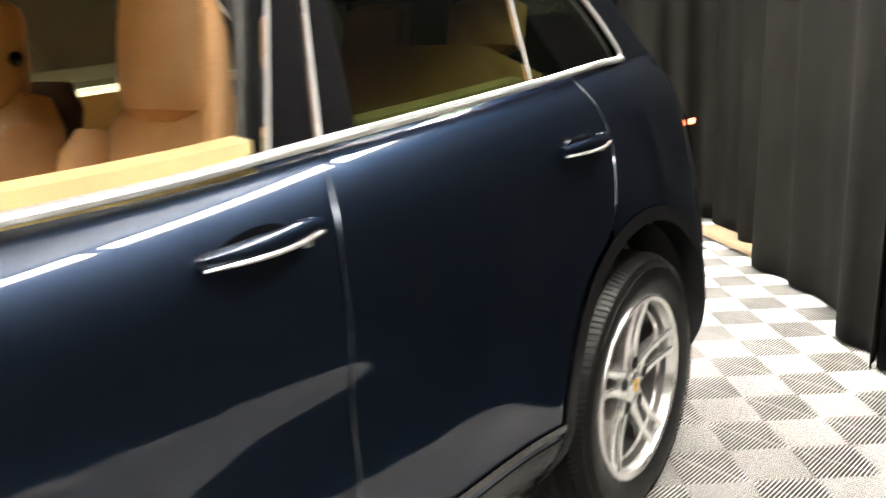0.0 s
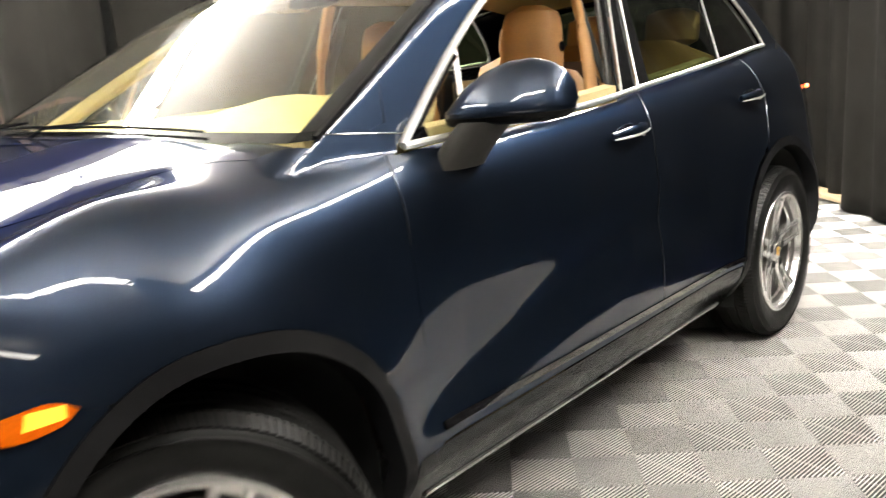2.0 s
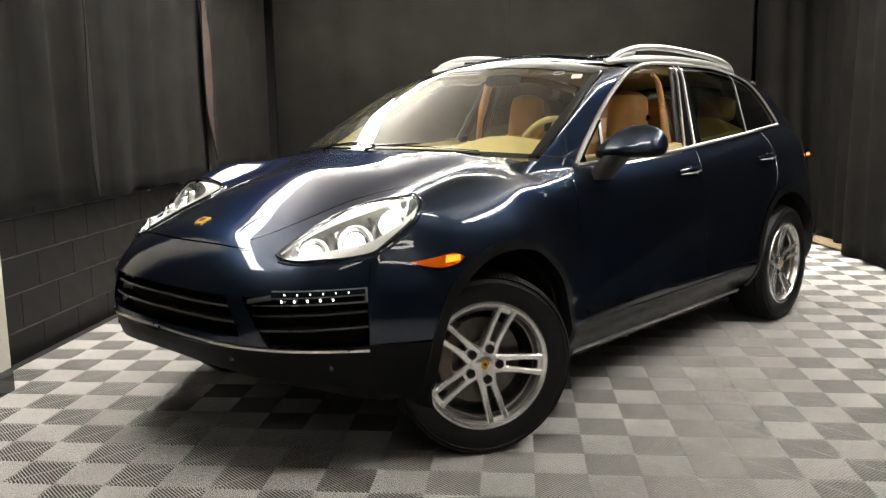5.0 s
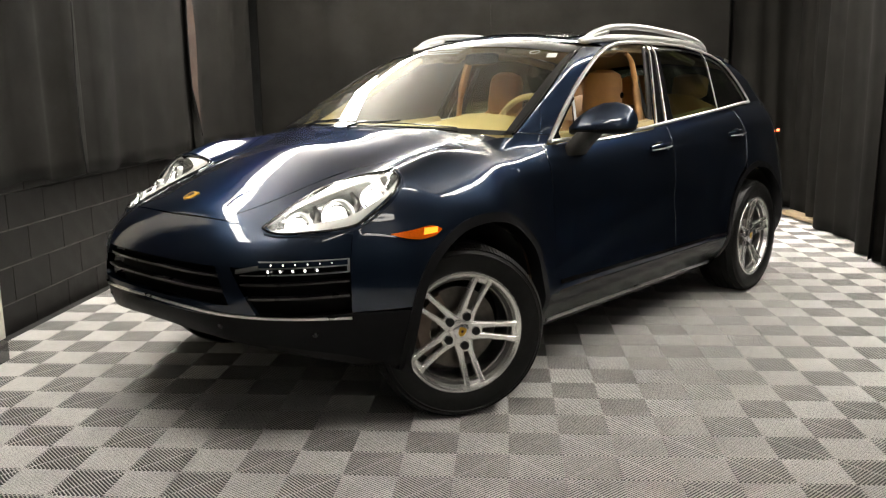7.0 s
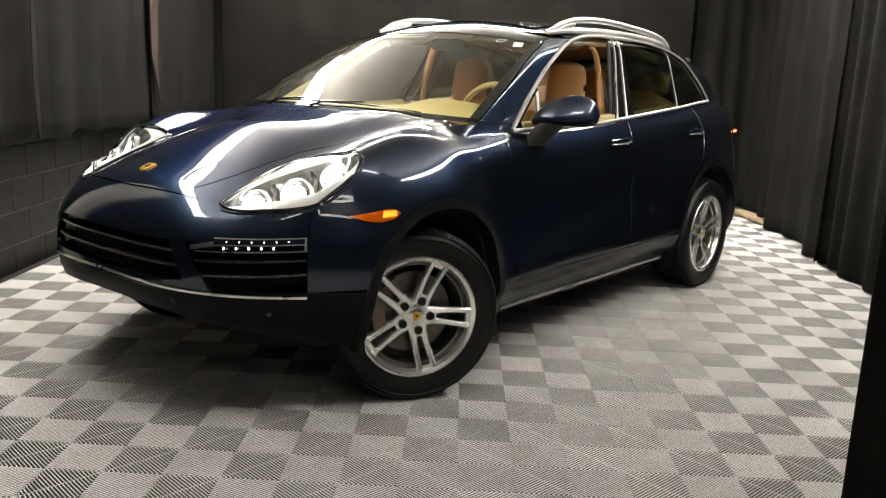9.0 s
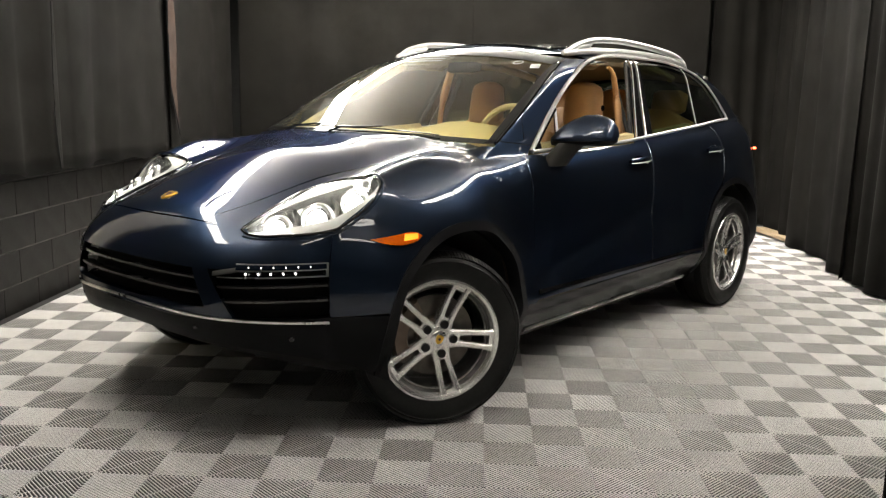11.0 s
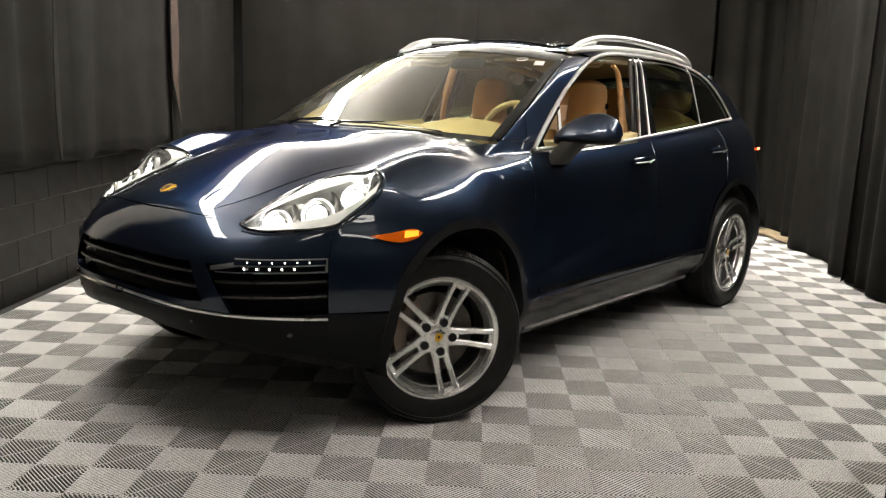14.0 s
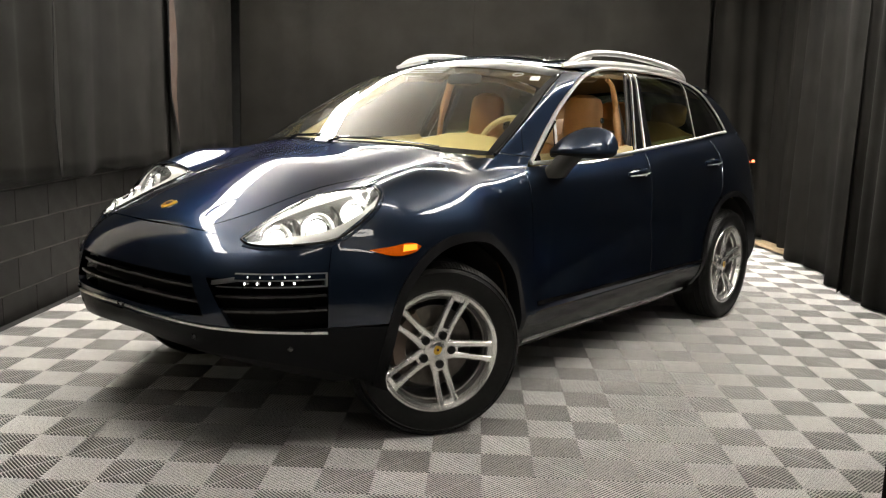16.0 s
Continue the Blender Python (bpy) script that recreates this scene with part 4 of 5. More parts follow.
for right in (False, True):
    s = 1 if right else -1
    shell = (lens_sheet + bow * 0.004) * (1, -s, 1)
    quads = [(j * 40 + i, j * 40 + i + 1, j * 40 + i + 41, j * 40 + i + 40) for j in range(17) for i in range(39)]
    lamp = link("headlamp", mesh_of("headlamp", shell.reshape(-1, 3), quads if right else [q[::-1] for q in quads], LENS), car, "large lit swept-back headlamp")
    lamp.visible_shadow = False
    rim_pts = np.vstack([la, ua[::-1][1:]])
    rim_pts = (rim_pts + slope(body_f, rim_pts) * 0.003) * (1, -s, 1)
    part("lamp_seal", add_tube(bmesh.new(), [tuple(p) for p in rim_pts], 0.005, 6, caps=False), GLOSS_BLACK, lamp)
    mid = lens_sheet.reshape(-1, 3).mean(0)
    bead = settle(np.vstack([la, ua[::-1][1:]]), body_f)
    nb = slope(body_f, bead)
    way = bead - mid
    way = way - nb * (way * nb).sum(-1, keepdims=True)
    way = way / np.linalg.norm(way, axis=-1, keepdims=True)
    bead = settle(bead + way * 0.015, body_f)[2:60] * (1, -s, 1)
    part("lamp_surround", add_tube(bmesh.new(), [tuple(p) for p in bead], 0.0055, 8), PAINT, lamp, "navy raised lip round the lamp")
    bowl = lens_sheet.copy()
    vv = np.linspace(0, 1, 18)[:, None]
    uu = np.linspace(0, 1, 40)[None, :]
    deep = 0.085 * np.minimum(1, 5 * np.minimum(vv, 1 - vv)) * np.minimum(1, 6 * np.minimum(uu, 1 - uu))
    nrm = slope(body_f, lens_sheet)
    bowl = (lens_sheet - nrm * (deep + 0.004)[..., None]) * (1, -s, 1)
    vs = bowl.reshape(-1, 3)
    fs = [(j * 40 + i, j * 40 + i + 1, j * 40 + i + 41, j * 40 + i + 40) for j in range(17) for i in range(39)]
    link("reflector", mesh_of("reflector", vs, fs, REFLECTOR), lamp, "pale silver lamp housing")
    for k, (u, v, r) in enumerate(((0.24, 0.45, 0.050), (0.47, 0.44, 0.060), (0.70, 0.50, 0.052))):
        c = lens_sheet[int(v * 17), int(u * 39)]
        nr = nrm[int(v * 17), int(u * 39)]
        aim = Vector((-0.80, -0.35, 0.25)).normalized()
        c = Vector((c - nr * 0.050))
        aim.y *= -s
        c.y *= -s
        turn = Matrix.Translation(c) @ aim.to_track_quat("Y", "Z").to_matrix().to_4x4()
        part("projector", lathe([(r * 1.02, 0.0), (r * 1.02, 0.026), (r * 0.90, 0.034), (r * 0.80, 0.016)], 32, turn), LAMP_BODY, lamp, "chrome ring round a lamp lens")
        part("bulb_lens", lathe([(r * 0.72, 0.014), (r * 0.60, 0.026), (r * 0.34, 0.036), (0.0001, 0.040)], 24, turn), LED_ON, lamp, "lit lamp lens")
        part("dark_bezel", lathe([(r * 1.20, 0.002), (r * 1.14, 0.016), (r * 1.05, 0.020), (r * 1.05, 0.0)], 32, turn), SATIN, lamp, "pale ring behind a lamp lens")
        part("inner_cup", lathe([(r * 0.80, 0.016), (r * 0.76, 0.004), (r * 0.72, 0.012)], 32, turn), ALLOY_DARK, lamp)
    for u, wide in ((0.355, 0.05), (0.585, 0.045), (0.80, 0.035)):
        post = np.array([lens_sheet[int(v * 17), int((u + 0.06 * (v - 0.5)) * 39)] - nrm[int(v * 17), int(u * 39)] * (0.030 + 0.028 * math.sin(v * math.pi)) for v in np.linspace(0.2, 0.85, 9)]) * (1, -s, 1)
        part("reflector_rib", tube([tuple(p) for p in post], [0.007 + wide * 0.16 * math.sin(k / 8 * math.pi) for k in range(9)], 8), ALLOY_DARK, lamp, "grey rib between the lamp lenses")
    for band in (lens_sheet[:4], lens_sheet[-5:]):
        skin("lamp_bezel", [band], LAMP_CREAM, lamp, body_f, "cream inner edge of the lamp", 0.004, mirror=right, lift=-0.006)

# emblem on the hood, a plain shield
eb = from_above(np.array([[(-0.716, 0.0)]]), body_f)[0, 0]
en = Vector(slope(body_f, eb[None])[0])
turn = Matrix.Translation(eb) @ en.to_track_quat("Z", "X").to_matrix().to_4x4()
shield = [(0.0, -0.036), (0.020, -0.024), (0.027, 0.0), (0.027, 0.024), (0.014, 0.031), (0.0, 0.029), (-0.014, 0.031), (-0.027, 0.024), (-0.027, 0.0), (-0.020, -0.024)]
up = Vector((1, 0, 0)) - en * en.x
up.normalize()
across = Vector((0, 1, 0))
bm = add_loft(bmesh.new(), [[Vector(eb) + across * a * k + up * b * k + en * h for a, b in shield] for k, h in ((1.06, -0.003), (1.06, 0.003), (0.95, 0.006))])
badge = part("emblem", bm, GOLD, car, "small gold shield badge")
bm = add_loft(bmesh.new(), [[Vector(eb) + across * a * 0.42 + up * (b * 0.42 + 0.002) + en * h for a, b in shield] for h in (0.004, 0.0078)])
part("emblem_centre", bm, BADGE_DARK, badge)

# ---- glasshouse ----
DLO = curve([(0.66, 1.10), (0.786, 1.199), (0.966, 1.326), (1.152, 1.437), (1.372, 1.536), (1.512, 1.572), (1.644, 1.591), (1.842, 1.599), (2.013, 1.598), (2.40, 1.590), (2.54, 1.576), (2.70, 1.553), (2.85, 1.508), (2.99, 1.408), (3.08, 1.325), (3.125, 1.265), (3.15, 1.20)])


def window_line(x0, x1, n, inset=0.0):
    return [(x, float(DLO(x)) - inset) for x in np.linspace(x0, x1, n)]


SCREEN_EDGE = [(0.443, -0.823, 1.165), (0.699, -0.772, 1.305), (0.96, -0.715, 1.456), (1.166, -0.672, 1.563)]
dlo_front = from_side(window_line(0.668, 1.45, 16, -0.012), house_f)
ap = fine(settle([(x - 0.004, y - 0.004, z) for x, y, z in SCREEN_EDGE] + [(1.26, -0.655, 1.592)], house_f), 30)
aq = fine(dlo_front, 30)
pillar = settle(np.stack([ap + (aq - ap) * v for v in np.linspace(0, 1, 10)]), house_f)
skin("a_pillar", [pillar], PAINT, car, house_f, both=True)
corner = settle(coons([(0.405, -0.79, 1.10), (0.600, -0.885, 1.085)], [(0.455, -0.805, 1.164), (0.690, -0.832, 1.140)], [(0.405, -0.79, 1.10), (0.455, -0.805, 1.164)], [(0.600, -0.885, 1.085), (0.690, -0.832, 1.140)], 20, 14), fender_f)
skin("cowl_corner", [corner], PAINT, car, fender_f, thick=0, both=True, lift=0.0012)
for s in (-1, 1):
    part("pillar_gap", tube([tuple(p * (1, -s, 1)) for p in corner[-1]], 0.0028, 6), GLOSS_BLACK, car)
# roof sides, roof, rear pillars
roof_edge = [(1.26, 0.52), (1.5, 0.555), (2.0, 0.56), (2.6, 0.54), (3.05, 0.50), (3.28, 0.46)]
re_ = fine(from_above([(x, -y) for x, y in roof_edge], house_f), 40)
rs = fine(np.vstack([from_side(window_line(1.45, 2.45, 12, -0.012), house_f), from_side(window_line(2.5, 3.07, 10, -0.012), house_f)[:7]]), 40)
side_roof = settle(np.stack([rs + (re_ - rs) * v for v in np.linspace(0, 1, 10)]), house_f)
skin("roof_side", [side_roof], PAINT, car, house_f, both=True)
roof_grid = np.array([[(x, y * w) for y in np.linspace(-1, 1, 30)] for x, w in zip(np.linspace(1.20, 3.30, 46), np.interp(np.linspace(1.20, 3.30, 46), [p[0] for p in roof_edge], [p[1] - 0.004 for p in roof_edge]))])
skin("roof", [from_above(roof_grid, house_f)], PAINT, car, house_f)
pano = np.array([[(x, y) for y in np.linspace(-0.46, 0.46, 20)] for x in np.linspace(1.36, 2.5, 24)])
skin("sunroof", [from_above(pano, house_f)], GLOSS_BLACK, car, house_f, "dark glass sunroof panel", 0.004, lift=0.006)
dp = fine(np.vstack([from_side(window_line(2.92, 3.118, 8, -0.012), house_f), from_side([(3.148, 1.232)], house_f)]), 24)
dq = fine(settle([(3.26, -0.47, 1.53), (3.38, -0.58, 1.42), (3.50, -0.62, 1.32), (3.56, -0.66, 1.23)], house_f), 24)
d_pillar = settle(np.stack([dp + (dq - dp) * v for v in np.linspace(0, 1, 12)]), car_f)
skin("rear_pillar", [d_pillar], PAINT, car, house_f, both=True)
# shoulder that closes the body under the rear pillar
skin("shoulder", [settle(coons([(2.9, -0.86, 1.20), (3.42, -0.80, 1.22)], [(3.12, -0.77, 1.247), (3.56, -0.66, 1.245)], [(2.9, -0.86, 1.20), (3.12, -0.77, 1.247)], [(3.42, -0.80, 1.22), (3.56, -0.66, 1.245)], 20, 8), car_f)], PAINT, car, car_f, both=True, lift=-0.002)
spoiler = part("spoiler", box((0.20, 1.0, 0.035), (3.32, 0, 1.525), 0.015, pose(0, 0, 0, 0, 12, 0)), PAINT, car)
for s in (-1, 1):
    part("spoiler_tip", box((0.05, 0.012, 0.045), (3.34, s * 0.505, 1.512), 0.005, pose(0, 0, 0, 0, 12, s * 6)), CHROME, spoiler, "pale spoiler end catching light")

# windows on both sides
for right in (False, True):
    s = 1 if right else -1
    rd, fd = doors["rear_door", right], doors["front_door", right]

    def pane(name, x0, x1, mat, parent, inset=0.012, label="", lift=-0.006, lean=(0.0, 0.0)):
        top = window_line(x0 + lean[0], x1 + lean[1], 14, inset)
        low = [(x, float(BELT_Z(x)) + 0.004) for x in np.linspace(x0, x1, 14)]
        g = np.array([[(a[0] + (b[0] - a[0]) * v, a[1] + (max(b[1], a[1] + 0.004) - a[1]) * v) for a, b in zip(low, top)] for v in np.linspace(0, 1, 10)])
        ob = skin(name, [from_side(g, house_f)], mat, parent, house_f, label, 0, mirror=right, lift=lift)
        ob.visible_shadow = mat not in (GLASS_CLEAR, GLASS_TINT)
        return ob

    pane("window", 1.938, 2.556, GLASS_TINT, rd, label="dark privacy glass", lean=(0.080, 0.066))
    pane("quarter_window", 2.575, 3.108, GLASS_TINT, car, label="dark privacy glass", lean=(0.066, 0.0))
    pane("window_divider", 2.556, 2.575, GLOSS_BLACK, rd, lift=-0.002, lean=(0.066, 0.066))
    pane("window_frame", 1.846, 1.938, GLOSS_BLACK, rd, lift=-0.003, lean=(0.142, 0.080))
    pane("b_pillar", 1.730, 1.836, GLOSS_BLACK, car, lift=-0.003, lean=(0.200, 0.140))
    pane("window_frame", 1.690, 1.716, GLOSS_BLACK, fd, lift=-0.003, lean=(0.190, 0.196))
    pane("vent_corner", 0.70, 0.772, GLOSS_BLACK, fd, lift=-0.003)
    pane("vent_window", 0.772, 0.887, GLASS_CLEAR, fd, 0.012, "small clear fixed pane", lean=(0.0, 0.068))
    edge = from_side(window_line(0.735, 0.962, 20, 0.020), house_f)
    part("vent_seal", tube([(p[0], p[1] * -s, p[2]) for p in edge], 0.011, 8), GLOSS_BLACK, fd)
    pane("vent_bar", 0.887, 0.898, GLOSS_BLACK, fd, lift=-0.004, lean=(0.068, 0.068))
    pane("vent_strip", 0.898, 0.922, TRIM, fd, lift=-0.002, lean=(0.068, 0.070))
    if right:
        pane("window", 0.922, 1.69, GLASS_CLEAR, fd, label="clear raised window", lean=(0.070, 0.190))
    # bright surround
    up = from_side(window_line(0.672, 3.100, 84, 0.0) + [(3.114, 1.283), (3.124, 1.270), (3.130, 1.260), (3.131, 1.252), (3.127, 1.246), (3.118, 1.242)], house_f)
    low = from_side([(x, float(BELT_Z(x)) - 0.002) for x in np.linspace(3.118, 0.668, 60)], car_f)
    up, low = up + slope(house_f, up) * 0.006, low + slope(car_f, low) * 0.006
    trim = bmesh.new()
    add_tube(trim, [(p[0], p[1] * -s, p[2]) for p in up], [0.0105] * 52 + [0.0075] * 38, 8)
    add_tube(trim, [(p[0], p[1] * -s, p[2]) for p in low], [0.0095] * 60, 8)
    part("window_trim", trim, TRIM, car, "satin chrome strip round the side windows")
    for x0, lean in ((1.722, -0.202), (1.840, -0.142)):
        pole = from_side([(x0 - lean * v, float(BELT_Z(x0)) + (float(DLO(x0 - lean)) - float(BELT_Z(x0)) - 0.004) * v) for v in np.linspace(0, 1, 12)], house_f)
        pole = pole + slope(house_f, pole) * 0.002
        part("pillar_seam", tube([(p[0], p[1] * -s, p[2]) for p in pole], 0.0032, 6), TRIM, car)
    pole = from_side([(2.5655 + 0.066 * v, float(BELT_Z(2.5655)) + (float(DLO(2.63)) - float(BELT_Z(2.5655)) - 0.004) * v) for v in np.linspace(0, 1, 12)], house_f)
    part("pillar_seam", tube([(p[0], p[1] * -s, p[2]) for p in pole], 0.0022, 6), TRIM, car)

# windscreen
zs = np.linspace(0.0, 1.0, 24)
ys = np.linspace(-1.0, 1.0, 46)


def screen_grid(cut=0.0, low=0.0, high=0.0):
    rows = []
    for v in zs:
        v = low + v * (1 - low - high)
        row = []
        for u in ys:
            z0, z1 = 1.170 - 0.020 * u * u, 1.622 - 0.060 * u * u
            z = z0 + (z1 - z0) * v
            e = float(np.interp(z, [p[2] for p in SCREEN_EDGE], [-p[1] for p in SCREEN_EDGE])) - 0.008 - cut
            row.append((u * e, z))
        rows.append(row)
    return np.array(rows)


def from_ahead(yz):
    start = np.stack([np.full(yz.shape[:-1], -0.4), yz[..., 0], yz[..., 1]], -1)
    return cast(house_f, start, np.array([1.0, 0.0, 0.0]), 2.2)


screen = skin("windscreen", [from_ahead(screen_grid())], GLASS_SCREEN, car, house_f, "clear raked windscreen", 0, lift=-0.003)
screen.visible_shadow = False
g = from_ahead(screen_grid())
for k, band in enumerate((g[:2], g[-3:], g[:, :2], g[:, -2:])):
    skin("screen_border", [band], GLOSS_BLACK, screen, house_f, "black printed border", 0, lift=0.0005)
seal_line = fine(settle(SCREEN_EDGE, house_f), 24)
for s in (-1, 1):
    part("screen_seal", tube([tuple(p * (1, -s, 1)) for p in seal_line], 0.0095, 8), GLOSS_BLACK, screen)
dots = bmesh.new()
for i in range(26):
    for r in range(3):
        c = from_ahead(np.array([[(0.16 + 0.0125 * i - 0.16, 1.575 - 0.013 * r)]]))[0, 0]
        bmesh.ops.create_cube(dots, size=0.0055, matrix=Matrix.Translation(c + np.array((-0.004, 0, 0.002))))
part("dot_pattern", dots, WHITE, screen, "row of small pale dots at the top edge")
c = from_ahead(np.array([[(-0.595, 1.515)]]))[0, 0]
nn = Vector(slope(house_f, c[None])[0])
part("sticker", box((0.05, 0.05, 0.002), Vector(c) + nn * 0.004, 0, nn.to_track_quat("Z", "X").to_matrix().to_4x4()), WHITE, screen, "small white paper sticker")
back = np.array([[(u * w, z) for u in np.linspace(-1, 1, 20)] for z, w in zip(np.linspace(1.18, 1.50, 10), np.linspace(0.62, 0.47, 10))])
start = np.stack([np.full(back.shape[:-1], 4.6), back[..., 0], back[..., 1]], -1)
c = from_ahead(np.array([[(-0.485, 1.535)]]))[0, 0]
nn = Vector(slope(house_f, c[None])[0])
side = Vector((0, 1, 0))
rise = nn.cross(side)
part("round_label", add_tube(bmesh.new(), [Vector(c) + nn * 0.004 + side * 0.030 * math.cos(a) + rise * 0.020 * math.sin(a) for a in np.linspace(0, 2 * math.pi, 33)], 0.0028, 6, caps=False), WHITE, screen, "pale oval outline of a glass label")
skin("rear_window", [cast(house_f, start, np.array([-1.0, 0.0, 0.0]), 2.0)], GLASS_TINT, car, house_f, "dark rear window glass", 0)

# wipers
for s, y0, y1 in ((-1, 0.06, -0.56), (1, 0.42, -0.10)):
    pts = from_ahead(np.array([[(y0 + (y1 - y0) * k / 8, 1.190 + 0.004 * math.sin(k / 8 * 3.1) - 0.03 * ((y0 + (y1 - y0) * k / 8) / 0.8) ** 2) for k in range(9)]]))[0]
    wiper = part("wiper", tube([tuple(p + np.array((-0.008, 0, 0.008))) for p in pts], 0.0036, 6), GLOSS_BLACK, car, "black windscreen wiper at rest")
    part("wiper_arm", tube([tuple(pts[4] + np.array((-0.02, 0, 0.022))), tuple(pts[1] + np.array((-0.05, 0.0, 0.012))), (pts[0][0] - 0.04, pts[0][1] + 0.02, pts[0][2] - 0.01)], [0.004, 0.005, 0.007], 8), GLOSS_BLACK, wiper)

# roof rails
for s in (-1, 1):
    line = [(1.30, 0.606, 1.592), (1.345, 0.610, 1.620), (1.42, 0.613, 1.650), (1.60, 0.615, 1.680), (1.91, 0.615, 1.689), (2.36, 0.603, 1.668), (2.67, 0.585, 1.640), (2.82, 0.57, 1.605), (2.88, 0.56, 1.568)]
    pts = fine(line, 40)
    n = len(pts)
    rail = part("roof_rail", tube([(p[0], s * p[1], p[2]) for p in pts], [0.012 + 0.008 * min(1, 5 * min(i, n - 1 - i) / n) for i in range(n)], 12, 0.85), SATIN, car, "satin silver roof rail")
    foot = fine(from_above([(x, -y) for x, y in ((1.28, 0.600), (1.5, 0.607), (1.9, 0.61), (2.3, 0.602), (2.6, 0.588), (2.80, 0.57))], house_f), 30)
    part("rail_foot", tube([(p[0], -s * p[1], p[2] + 0.015) for p in foot], [0.012] + [0.023] * 28 + [0.012], 10, 0.9), SATIN, rail)
    for a, b in ((1.36, 1.56), (2.62, 2.82)):
        lift = [(x, s * 0.606 if x < 2 else s * 0.578, float(np.interp(x, [q[0] for q in line], [q[2] for q in line])) - 0.016) for x in np.linspace(a, b, 7)]
        part("rail_end", tube(lift, [0.014] + [0.021] * 5 + [0.010], 10, 1.0), SATIN, rail)

# door handles
for right in (False, True):
    s = 1 if right else -1
    for name, hx, hz in (("front_door", 1.634, 1.026), ("rear_door", 2.635, 1.052)):
        c = from_side([(hx, hz)], body_f)[0]
        nr = slope(body_f, c[None])[0]
        door = doors[name, right]
        y = c[1] * -s
        span = np.linspace(-0.112, 0.112, 17)
        bow = [(hx + d, y + s * (0.010 + 0.027 * math.cos(d / 0.115 * 1.4)), hz + 0.008 + 0.05 * d) for d in span]
        handle = part("door_handle", tube(bow, [0.008 + 0.007 * math.cos(d / 0.112 * 1.4) for d in span], 10, 1.25), PAINT, door, "navy pull handle with a bright strip")
        rim_line = [(p[0], p[1] + s * 0.011, p[2] - 0.010) for p in bow]
        part("handle_strip", tube(rim_line, [0.002 + 0.003 * math.cos(d / 0.112 * 1.4) for d in span], 6), TRIM, handle, "thin satin chrome strip")
        # oval laid on the door; the finger recess's shade is its black colour
        bm = bmesh.new()
        rings = []
        for k, r in ((0.0, 1.0), (1.0, 0.82)):
            rings.append([(hx - 0.012 + a * r, y + s * (0.003 - 0.004 * k), hz - 0.008 + b * r + 0.12 * a * r) for a, b in rounded(0, 0, 0.15, 0.074, 2.2, 24)])
        part("handle_recess", add_loft(bm, rings), GLOSS_BLACK, handle, "black oval drawn as the shaded finger recess")
        part("handle_end", box((0.034, 0.018, 0.028), (hx + 0.092, y + s * 0.010, hz + 0.012), 0.006), PAINT, handle)
        part("lock_cover", box((0.014, 0.006, 0.016), (hx + 0.085, y + s * 0.017, hz - 0.010), 0.002), TRIM, handle)

# door mirrors
for right in (False, True):
    s = 1 if right else -1
    rings, seam = [], []
    for k in range(25):
        v = k / 24
        y = s * (0.848 + 0.300 * v)
        tall = float(np.interp(v, (0, 0.05, 0.15, 0.3, 0.5, 0.68, 0.82, 0.91, 0.965, 1.0), (0.022, 0.040, 0.064, 0.090, 0.110, 0.112, 0.098, 0.076, 0.050, 0.012)))
        deep = float(np.interp(v, (0, 0.06, 0.2, 0.45, 0.7, 0.85, 0.94, 0.98, 1.0), (0.030, 0.046, 0.064, 0.076, 0.076, 0.064, 0.046, 0.030, 0.010)))
        low_z = float(np.interp(v, (0, 0.8, 0.93, 1.0), (0.032, 0.034, 0.028, 0.010)))
        cx, cz = 0.852 + 0.075 * v ** 1.6, 1.168 + 0.012 * v
        ring = []
        for a, b in rounded(0, 0, 2, 2, 2.3, 32):
            lean = 1 - 0.30 * max(0.0, b)
            ring.append((cx + a * deep * lean + 0.020 * max(0.0, b), y, cz + b * (tall if b > 0 else low_z)))
        rings.append(ring)
        seam.append(cz - 0.010)
    head = part("door_mirror", add_loft(bmesh.new(), rings), PAINT, car, "navy door mirror with dark lower shell")
    low = [[(x + (x - 0.87) * 0.03, y, min(z, level) - 0.002) for x, y, z in ring] for ring, level in zip(rings, seam)]
    part("lower_shell", add_loft(bmesh.new(), low), PLASTIC, head, "dark grey lower mirror shell")
    glass_ring = [(0.945, s * (1.005 + a), 1.205 + b) for a, b in rounded(0, 0, 0.20, 0.10, 3, 24)]
    part("mirror_glass", add_loft(bmesh.new(), [[(x - 0.010 + 0.30 * (abs(y) - 0.99), y, z) for x, y, z in glass_ring], [(x + 0.002 + 0.30 * (abs(y) - 0.99), y, z) for x, y, z in glass_ring]]), MIRROR, head, "mirror glass facing the rear")
    stalk = []
    for k in range(7):
        v = k / 6
        cx, cy, cz = 0.838 + 0.030 * v, s * (0.862 + 0.080 * v ** 1.2), 1.040 + 0.110 * v
        stalk.append([(cx + a, cy + b * s, cz) for a, b in rounded(0, 0, 0.160 - 0.005 * v, 0.105 + 0.01 * v, 2.4, 18)])
    part("mirror_arm", add_loft(bmesh.new(), stalk), ARM_GREY, head, "grey plastic mirror arm")

# ---- wheels ----
R_TYRE = 0.368


